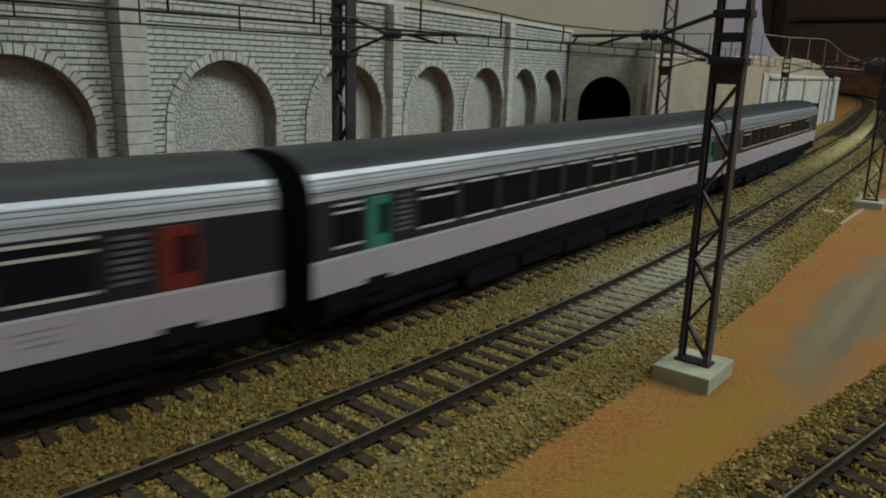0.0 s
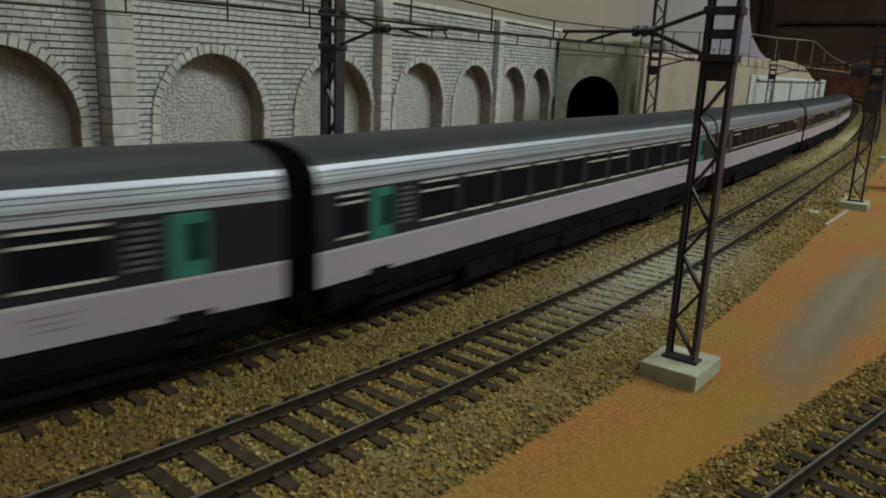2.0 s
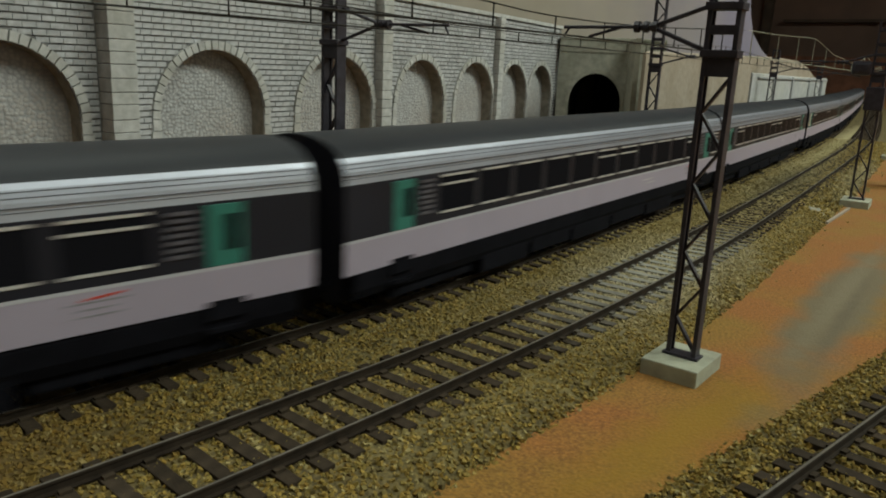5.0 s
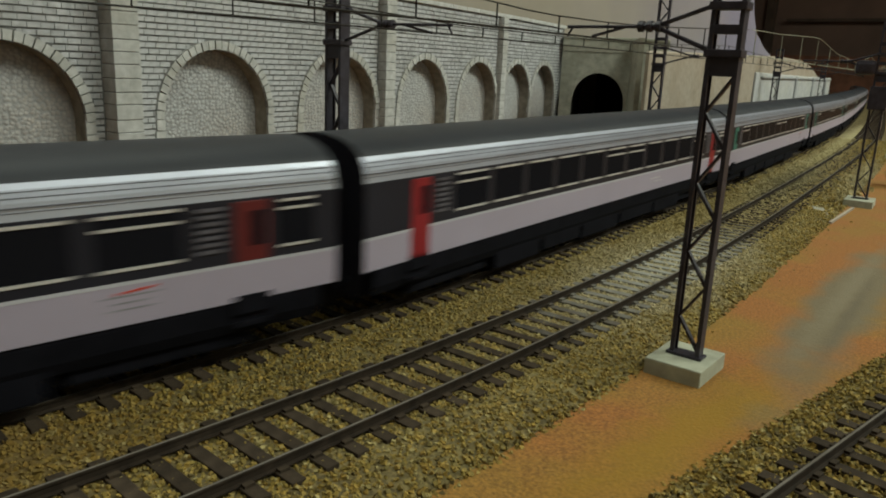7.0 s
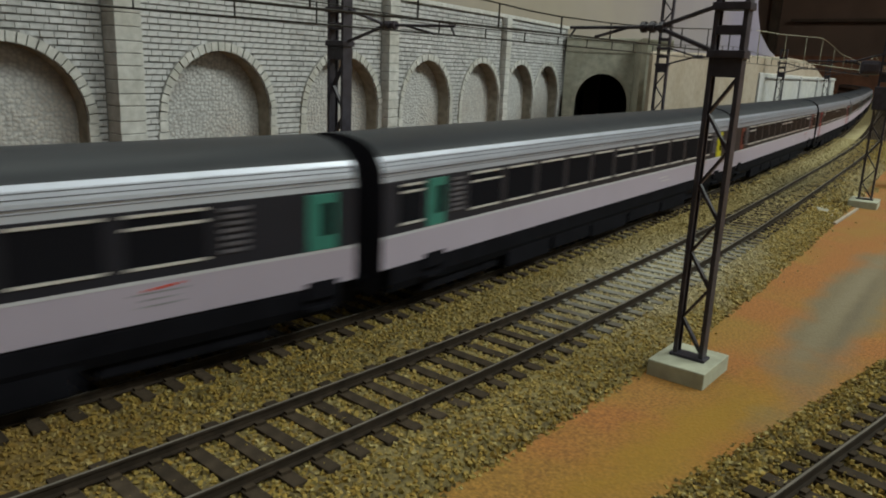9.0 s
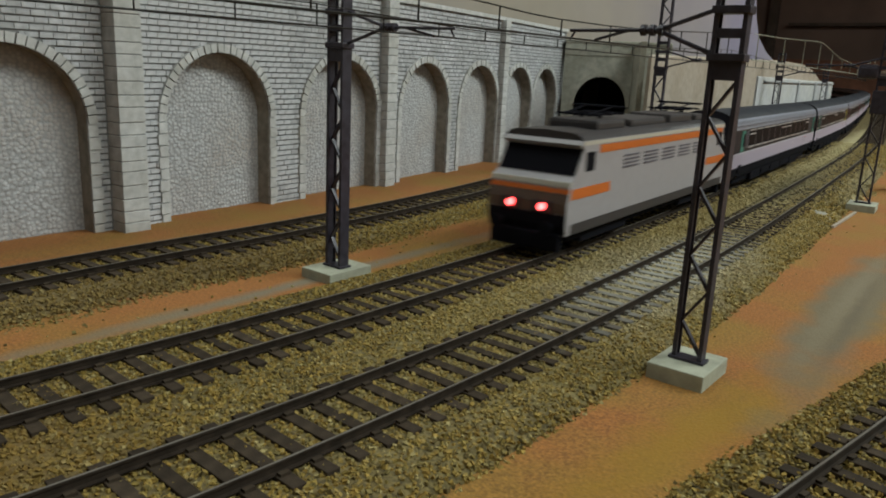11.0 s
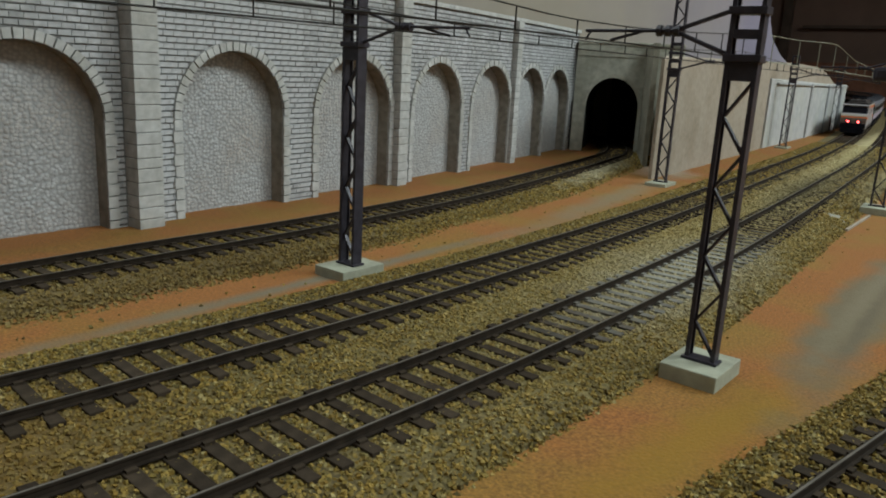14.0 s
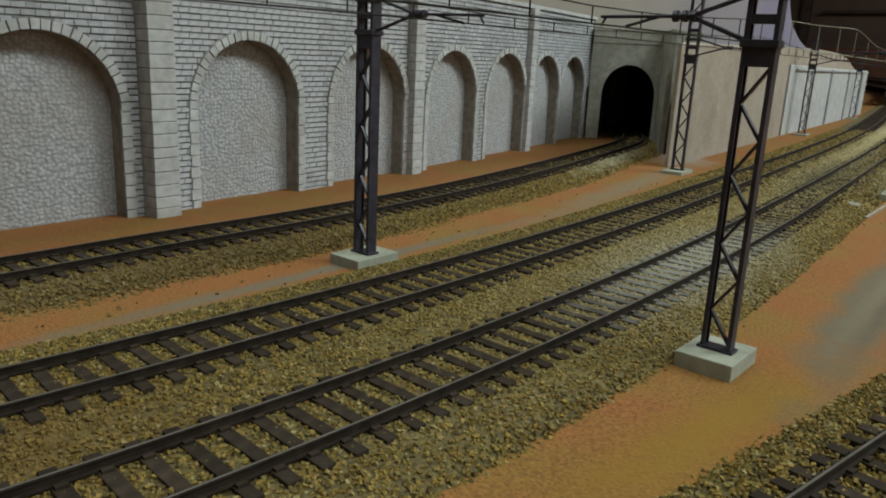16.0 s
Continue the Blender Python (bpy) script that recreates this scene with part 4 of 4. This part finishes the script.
# ---------------------------------------------------------------- small things on the ground
def debris():
    bm = boxed(-5, 5, -3.2, 3.2, 0, 2.4, 0.5, pose(0, 0, 0, 8, -14, 20))
    ob = part("stone_slab", bm, "wing")
    ob.matrix_world = at(431, 110, -5.2, 15)
    tagged(ob, "pale chipped stone slab lying in the ballast", "stone")
    ob = part("lath", boxed(-30, 30, -0.7, 0.7, 0, 1.2, 0.2), "beige")
    ob.matrix_world = at(440, 101, -5.6, 4)
    tagged(ob, "pale wooden lath lying along the edge of the earth", "wooden lath")
    box_top = empty("relay_cabinet", "grey lineside relay cabinet with a pale edge", "relay cabinet", m=at(604, 100, GROUND, 10))
    part("cabinet_body", boxed(-8, 8, -9, 9, 0, 27, 0.6), "loco_dark", box_top, "dark grey cabinet body")
    part("cabinet_lid", boxed(-9, 9, -10, 10, 27, 28.6, 0.4), "beige", box_top, "pale cabinet lid")
    part("corner_strip", boxed(-8.6, -7.9, 7.6, 9.4, 0, 27, 0.2), "beige", box_top, "pale corner strip")
    rng = np.random.default_rng(3)
    p = np.stack([rng.normal(518, 20, 90), rng.normal(124, 4.5, 90), np.full(90, -5.0)], 1)
    heap = stones("rubble_heap", p, 2.6, "heap of ochre-brown rubble beside the ballast", 21)
    tagged(heap, category="rubble")
    v, f = [], []
    for cx, cy, n, r in ((520, 128, 320, 22), (560, 140, 260, 24), (640, 150, 260, 30)):
        for _ in range(n):
            x, y = cx + rng.normal(0, r), cy + rng.normal(0, r * 0.28)
            a, hgt, lean = rng.uniform(0, 6.28), rng.uniform(2, 6), rng.uniform(-2, 2, 2)
            w = 0.5
            i = len(v)
            v += [(x - w * math.cos(a), y - w * math.sin(a), -6), (x + w * math.cos(a), y + w * math.sin(a), -6), (x + lean[0], y + lean[1], -6 + hgt)]
            f.append((i, i + 1, i + 2))
    tagged(raw("dry_scrub", v, f, "grass"), "straw-coloured dry scrub beside the ballast", "grass", kind="stuff")


debris()

# ---------------------------------------------------------------- the train
PITCH, BODY = 302.0, 295.0
SECTION = [(14.6, 6.5), (15.7, 9.0), (16.2, 13.0), (16.3, 22.6), (16.15, 36.2), (15.7, 39.2), (14.9, 41.4), (13.6, 43.2), (11.2, 44.9), (8.0, 46.1), (4.2, 46.8), (0, 47.0)]


def half_width(z):
    zs = [p[1] for p in SECTION]
    return float(np.interp(z, zs, [p[0] for p in SECTION]))


def shell(bm, z0, z1, x0, x1, grow=0.0):
    """Both side skins of the body between two heights."""
    zs = [z0] + [p[1] for p in SECTION if z0 < p[1] < z1] + [z1]
    for sy in (-1, 1):
        for a, b in zip(zs, zs[1:]):
            bm.faces.new([bm.verts.new((x, sy * (half_width(z) + grow), z)) for x, z in ((x0, a), (x1, a), (x1, b), (x0, b))])
    return bm


def roof_shell(bm, x0, x1, z0=42.4, lower=0.0):
    zs = [z0] + [p[1] for p in SECTION if p[1] > z0]
    prof = [(-half_width(z), z) for z in zs] + [(half_width(z), z) for z in zs[::-1][1:]]
    xs = [x0, x0 + 1.5, x1 - 1.5, x1]
    dz = [lower, 0, 0, lower]
    g = [[bm.verts.new((x, y, z - d)) for y, z in prof] for x, d in zip(xs, dz)]
    for r0, r1 in zip(g, g[1:]):
        for i in range(len(prof) - 1):
            f = bm.faces.new((r0[i], r1[i], r1[i + 1], r0[i + 1]))
            f.smooth = True
    return bm


def bogie(parent, x, axles, gauge_r=5.3):
    b = part("bogie", boxed(x - axles - 5, x + axles + 5, -13.2, 13.2, 3.0, 7.5, 0.6), "under", parent)
    for sy in (-1, 1):
        bm = bmesh.new()
        box(bm, x - axles - 4, x + axles + 4, sy * 11.2 - 0.8, sy * 11.2 + 0.8, 3.5, 7.8, 0.4)
        for dx in (-axles, 0, axles):
            box(bm, x + dx - 2.2, x + dx + 2.2, sy * 12 - 0.9, sy * 12 + 0.9, 3.6, 8.6, 0.4)
        part("side_frame", bm, "under", b)
    for dx in (-axles, axles):
        bm = bmesh.new()
        for sy in (-1, 1):
            rod(bm, (x + dx, sy * 8.0, gauge_r), (x + dx, sy * 9.6, gauge_r), gauge_r, 24)
        rod(bm, (x + dx, -8, gauge_r), (x + dx, 8, gauge_r), 1.2, 8)
        part("wheelset", bm, "rail_side", b)


def coach(front, rear, small_front, small_rear, label, curtains=(), end_door=False, emblem=True):
    """A coach, +x towards the head of the train. front, rear: door colours at its two ends."""
    top = empty("coach", label, "railway coach", "coaches of the train")
    x0, x1 = -BODY / 2, BODY / 2
    part("roof", roof_shell(bmesh.new(), x0, x1, 42.4), "roof", top, "dark grey ribbed roof")
    bm = shell(bmesh.new(), 36.2, 42.4, x0, x1)
    part("cantrail_panel", bm, "silver", top, "silver-grey upper side panel")
    part("gutter", bar(bar(bmesh.new(), (x0, -half_width(38.4) - 0.1, 38.4), (x1, -half_width(38.4) - 0.1, 38.4), 0.25, 0.5),
                       (x0, half_width(38.4) + 0.1, 38.4), (x1, half_width(38.4) + 0.1, 38.4), 0.25, 0.5), "rib", top)
    for z, tall in ((40.0, 0.14), (41.0, 0.14), (37.6, 0.14)):
        bm = bmesh.new()
        for sy in (-1, 1):
            bar(bm, (x0, sy * (half_width(z) + 0.05), z), (x1, sy * (half_width(z) + 0.05), z), tall, 0.2)
        part("body_rib", bm, "rib", top)
    bm = bmesh.new()
    for sy in (-1, 1):
        bar(bm, (x0, sy * (half_width(22.3) + 0.01), 22.3), (x1, sy * (half_width(22.3) + 0.01), 22.3), 0.7, 0.12)
    part("waist_strip", bm, "waist", top, "pale waist strip below the window band")
    part("window_band", shell(bmesh.new(), 22.6, 36.2, x0, x1), "band", top, "anthracite window band")
    part("lower_panel", shell(bmesh.new(), 14.0, 22.6, x0, x1), "white", top, "off-white lower side panel")
    bm = shell(bmesh.new(), 6.5, 14.0, x0 + 4, x1 - 4, -0.35)
    part("skirt", bm, "under", top, "black lower skirt")
    # low boxes nearly end to end, black in place of shade under the coach
    for i, (a, b) in enumerate(((-84, -55), (-53, -24), (-22, 12), (14, 50), (52, 84))):
        part("equipment_box", boxed(a, b, -14.8, 14.8, 2.0 + 0.8 * (i % 2), 9, 0.5), "under", top)
    part("underframe", boxed(x0 + 4, x1 - 4, -13, 13, 8, 12.5, 0), "under", top, "black underframe")
    for sx in (-1, 1):
        xe = sx * BODY / 2
        bm = bmesh.new()
        zs = [7] + [p[1] for p in SECTION[1:]]
        prof = [(-half_width(z), z) for z in zs] + [(half_width(z), z) for z in zs[::-1][1:]]
        bm.faces.new([bm.verts.new((xe - sx * 0.15, y, z - 0.05)) for y, z in prof])
        part("end_wall", bm, "band", top)
        bm = bmesh.new()
        for k in range(4):
            box(bm, min(xe, xe + sx * 3.4) + k * 0.9 * 0.9, min(xe, xe + sx * 3.4) + k * 0.81 + 0.6, -7.5 + 0.4 * (k % 2), 7.5 - 0.4 * (k % 2), 12, 38, 0)
        part("gangway_bellows", bm, "rubber", top)
        for sy in (-1, 1):
            rod_bm = rod(bmesh.new(), (xe, sy * 10.1, 11.2), (xe + sx * 3.0, sy * 10.1, 11.2), 1.0, 8)
            part("buffer", rod(rod_bm, (xe + sx * 3.0, sy * 10.1, 11.2), (xe + sx * 3.4, sy * 10.1, 11.2), 2.2, 12), "under", top)
        bogie(top, sx * 107, 14.5)
    # windows: eleven to a side
    w, first = 17.0, 41.0
    step = (BODY - 2 * (first - 3.5) - w) / 10
    for sy in (-1, 1):
        for i in range(11):
            a = x0 + first - 3.5 + i * step
            yo = sy * (half_width(30) + 0.06)
            win = part("window", boxed(a, a + w, min(yo, yo - sy * 0.5), max(yo, yo - sy * 0.5), 25.2, 35.0, 0.0), "glass", top, "dark tinted window pane")
            if sy > 0:
                continue
            bm = bmesh.new()
            for z in (25.0, 32.8, 35.2) if i in (0, 5, 6, 10) else (25.0, 35.2):
                box(bm, a + 0.4, a + w - 0.4, yo - 0.28, yo + 0.1, z - 0.28, z + 0.28, 0)
            part("window_bar", bm, "frame", win, "bright metal window rail")
        for e, colour, small in ((1, front, small_front), (-1, rear, small_rear)):
            xe = e * BODY / 2
            yo = sy * 16.4
            c = xe - e * (9.5 if end_door and e > 0 else 22.0)
            door = part("door", boxed(c - 4.0, c + 4.0, min(yo, yo - sy * 0.6), max(yo, yo - sy * 0.6), 14.1 if colour == "red" else 22.7, 35.6, 0.2), colour, top,
                        {"teal": "teal green door", "red": "bright red door", "crimson": "crimson door", "maroon": "dark maroon door", "yellow": "yellow door"}[colour])
            part("door_window", boxed(c - 0.4, c + 3.0, min(yo + sy * 0.05, yo + sy * 0.2), max(yo + sy * 0.05, yo + sy * 0.2), 26, 33.5, 0.1), "glass", door)
            part("step", boxed(c - 4.2, c + 4.2, min(yo, yo - sy * 2.0), max(yo, yo - sy * 2.0), 8.2, 9.2, 0.1), "under", top)
            part("step_recess", boxed(c - 4.4, c + 4.4, min(yo, yo - sy * 1.0), max(yo, yo - sy * 1.0), 11.0, 15.3, 0.3), "under", top, "black step recess below the door")
            bm = bmesh.new()
            for k in range(7):
                z = 25.5 + k * 1.45
                g = xe - e * 31.5
                box(bm, g - 3.0, g + 3.0, min(yo, yo + sy * 0.25), max(yo, yo + sy * 0.25), z, z + 0.7, 0)
            part("louvre_panel", bm, "grille", top, "grey louvred ventilation panel")
            if small:
                g = xe - e * 11.0
                sw = part("small_window", boxed(g - 4.6, g + 4.6, min(yo, yo + sy * 0.1), max(yo, yo + sy * 0.1), 25.2, 34.8, 0.1), "curtain" if e in curtains else "glass", top)
                bm = bmesh.new()
                for z in (25.0, 33.2, 35.0):
                    box(bm, g - 4.6, g + 4.6, min(yo + sy * 0.1, yo + sy * 0.35), max(yo + sy * 0.1, yo + sy * 0.35), z - 0.28, z + 0.28, 0)
                part("window_bar", bm, "frame", sw, "bright metal window rail")
        # lettering too small to read, and a small red emblem
        yo = sy * (half_width(18) + 0.04)
        bm = bmesh.new()
        for k, (dx, ln) in enumerate(((0, 11), (2, 7), (1, 9))):
            box(bm, 94 + dx, 94 + dx + ln, min(yo, yo - sy * 0.2), max(yo, yo - sy * 0.2), 19.6 - k * 1.3, 20.0 - k * 1.3, 0)
        part("lettering", bm, "bars", top)
        if emblem:
            part("emblem", bar(bmesh.new(), (97, yo, 20.4), (104, yo, 21.0), 0.45, 0.2), "logo_red", top, "small red stripe emblem")
        bm = bmesh.new()
        for k in range(2):
            box(bm, 40 + k * 3, 52 + k * 2, min(yo, yo - sy * 0.2), max(yo, yo - sy * 0.2), 19.0 - k * 1.6, 19.4 - k * 1.6, 0)
        part("lettering", bm, "bars_pale", top)
    return top


def driving_trailer():
    top = coach("teal", "teal", False, False, "grey and white driving trailer with a sloped cab end")
    top.name = "driving_trailer"
    nose = bmesh.new()
    prof = [(147, 7), (158, 7), (160, 14), (159, 24), (152, 38), (147, 45)]
    a = [nose.verts.new((x, -14.5 if x > 150 else -16, z)) for x, z in prof]
    b = [nose.verts.new((x, 14.5 if x > 150 else 16, z)) for x, z in prof]
    for i in range(len(prof) - 1):
        nose.faces.new((a[i], a[i + 1], b[i + 1], b[i]))
    nose.faces.new(a[::-1])
    nose.faces.new(b)
    part("cab_nose", nose, "band", top, "dark sloped cab nose")
    for sy in (-1, 1):
        part("red_band", boxed(157.5, 160.6, sy * 9 - 3.5, sy * 9 + 3.5, 17, 19.5, 0.3), "logo_red", top)
    return top


def locomotive():
    """Electric locomotive at the tail; its cab with the red lamps faces -x."""
    top = empty("locomotive", "grey and orange electric locomotive with lit red tail lamps", "locomotive")
    L = 98.0
    prof = [(-97, 8.5), (-98, 12), (-98.2, 20), (-96.5, 27.5), (-93.2, 29.2), (-87.5, 38.6), (-90.5, 40.2), (-89, 41.6),
            (89, 41.6), (90.5, 40.2), (87.5, 38.6), (93.2, 29.2), (96.5, 27.5), (98.2, 20), (98, 12), (97, 8.5)]
    part("body", prism(bmesh.new(), prof, -15.9, 15.9), "loco_grey", top, "concrete-grey body sides")
    bm = bmesh.new()
    ys = [(-15.9, 41.4), (-14.8, 42.8), (-12, 44), (0, 44.6), (12, 44), (14.8, 42.8), (15.9, 41.4)]
    r0 = [bm.verts.new((-88.5, y, z)) for y, z in ys]
    r1 = [bm.verts.new((88.5, y, z)) for y, z in ys]
    for i in range(6):
        bm.faces.new((r0[i], r1[i], r1[i + 1], r0[i + 1])).smooth = True
    bm.faces.new(r0[::-1])
    bm.faces.new(r1)
    part("roof", bm, "loco_dark", top, "dark grey roof")
    for a, b, z in ((-66, -38, 47.6), (-32, 10, 47.0), (16, 48, 47.8), (54, 74, 46.8)):
        part("roof_box", boxed(a, b, -10.5, 10.5, 43.2, z, 1.4), "loco_dark", top)
    for c in (-50, 50):
        bm = bmesh.new()
        for y in (-5, 5):
            rod(bm, (c - 14, y, 49.2), (c + 14, y, 49.2), 0.5, 6)
            rod(bm, (c - 14, y, 49.4), (c + 8, y * 1.2, 52.0), 0.4, 6)
        for dx in (6.5, 9.5):
            rod(bm, (c + dx, -11, 52.0), (c + dx, 11, 52.0), 0.5, 6)
        for dx in (-12, 0, 12):
            rod(bm, (c + dx, -9, 49.4), (c + dx, 9, 49.4), 0.45, 6)
        for y in (-4, 4):
            rod(bm, (c, y, 47), (c, y, 49.4), 0.9, 8)
        part("folded_pantograph", bm, "under", top)
    for e in (-1, 1):
        def fx(z, lift=0.15):
            return e * (float(np.interp(z, [8.5, 12, 20, 27.5, 29.2, 38.6], [97, 98, 98.2, 96.5, 93.2, 87.5])) + lift)

        def front(z0, z1, y0, y1, name, material, parent, lift=0.2, label=""):
            zs = [z0] + [z for z in (12, 20, 27.5, 29.2) if z0 < z < z1] + [z1]
            ring = [(lift, z) for z in zs] + [(lift - 0.5, z) for z in zs[::-1]]
            bm = bmesh.new()
            va = [bm.verts.new((fx(z, l), y0, z)) for l, z in ring]
            vb = [bm.verts.new((fx(z, l), y1, z)) for l, z in ring]
            bm.faces.new(va)
            bm.faces.new(vb[::-1])
            for i in range(len(ring)):
                k = (i + 1) % len(ring)
                bm.faces.new((va[i], vb[i], vb[k], va[k]))
            bmesh.ops.recalc_face_normals(bm, faces=bm.faces)
            return part(name, bm, material, parent, label)
        front(29.6, 38.5, -15.2, 15.2, "windscreen", "glass", top, 0.2, "dark wrap windscreen")
        front(25.8, 27.6, -15.9, 15.9, "cream_band", "cream", top, 0.22, "cream band below the windscreen")
        front(23.5, 25.2, -15.9, 15.9, "orange_band", "orange", top, 0.22, "orange band across the cab front")
        front(16.2, 23.2, -15.8, 15.8, "lamp_panel", "loco_glow_brown", top, 0.22, "brown panel round the tail lamps, tinted as their glow")
        front(9.0, 16.0, -15.6, 15.6, "apron", "under", top, 0.24, "black front apron")
        for y in (-6.4, 6.4):
            panel = front(16.0, 20.6, y - 4.2, y + 4.2, "lamp_housing", "loco_dark", top, 0.35)
            bm = bmesh.new()
            rod(bm, (fx(18.3, 0.2), y, 18.3), (fx(18.3, 1.0), y, 18.3), 1.3, 16)
            part("tail_lamp", bm, "tail" if e < 0 else "frame", panel, "lit red tail lamp" if e < 0 else "unlit headlamp")
        bm = bmesh.new()
        for y in (-10.1, 10.1):
            rod(bm, (e * 97, y, 11.5), (e * 102, y, 11.5), 1.1, 8)
            rod(bm, (e * 102, y, 11.5), (e * 102.6, y, 11.5), 2.6, 14)
        box(bm, min(e * 96, e * 99), max(e * 96, e * 99), -14, 14, 2.5, 9, 0.5)
        part("buffer_beam", bm, "under", top)
        bogie(top, e * 56, 17, 6.4)
        for sy in (-1, 1):
            part("cab_side_window", boxed(min(e * 78, e * 85.5), max(e * 78, e * 85.5), min(sy * 15.7, sy * 16.1), max(sy * 15.7, sy * 16.1), 30.5, 37.5, 0.2), "glass", top)
            part("orange_flash", boxed(min(e * 62, e * 95.5), max(e * 62, e * 95.5), min(sy * 15.7, sy * 16.05), max(sy * 15.7, sy * 16.05), 21.2, 25.0, 0), "orange", top)
    for sy in (-1, 1):
        y0, y1 = min(sy * 15.7, sy * 16.05), max(sy * 15.7, sy * 16.05)
        part("orange_stripe", boxed(-74, 86, y0, y1, 36.6, 39.6, 0), "orange", top, "orange stripe below the roof")
        part("cream_stripe", boxed(-88, 88, y0, y1, 40.0, 41.4, 0), "cream", top)
        part("side_skirt", boxed(-94, 94, y0, y1, 8.6, 12.4, 0), "loco_dark", top)
        bm = bmesh.new()
        for k in range(5):
            for j in range(4):
                box(bm, -50 + k * 22, -34 + k * 22, min(sy * 15.8, sy * 16.12), max(sy * 15.8, sy * 16.12), 29 + j * 1.5, 29.8 + j * 1.5, 0)
        part("side_louvres", bm, "grille", top)
    part("underframe", boxed(-90, 90, -13, 13, 5, 10, 0.6), "under", top)
    return top


DOORS = [("teal", "teal"), ("crimson", "teal"), ("teal", "teal"), ("teal", "teal"), ("teal", "teal"), ("teal", "teal"), ("teal", "teal"),
         ("red", "red"), ("maroon", "maroon"), ("yellow", "teal"), ("teal", "teal")]
SMALL = [(False, True), (False, False), (False, True), (False, True), (False, True), (True, False), (False, False), (True, False), (True, False), (False, True), (False, False)]
TRAIN = [driving_trailer()]
made = {}
for i, ((fr, re), (sf, sr)) in enumerate(zip(DOORS, SMALL)):
    key = (fr, re, sf, sr, i == 10, i == 3, i in (1, 2, 3, 4))
    if key in made:
        TRAIN.append(copy_thing(made[key], Matrix()))
    else:
        made[key] = coach(fr, re, sf, sr, "grey-roofed coach, dark window band, white lower side, %s doors" % (fr if fr == re else fr + " and " + re), (-1,) if i == 3 else (), i == 10, i not in (1, 2, 3, 4))
        TRAIN.append(made[key])
TRAIN.append(locomotive())


def motions():
    """The train runs past and away, gathering a little speed at the end; each vehicle rides on its two bogies."""
    for n, ob in enumerate(TRAIN):
        loco = n == len(TRAIN) - 1
        half = 56.0 if loco else 107.0
        rows = []
        for t in np.arange(0, 16.01, 0.25):
            joint = 98.0 + 304.65 * t + 9.0 * max(t - 12.3, 0.0) ** 2
            mid = joint - 302.0 * (n - 1) + PITCH / 2
            if loco:
                mid = joint - 302.0 * 10 - 2.5 - 108
            a, b = on_line(mid + half), on_line(mid - half)
            h = math.degrees(math.atan2(a[1] - b[1], a[0] - b[0]))
            rows.append((float(t), at((a[0] + b[0]) / 2, (a[1] + b[1]) / 2, 0.03, h)))
        walk(ob, rows)


motions()
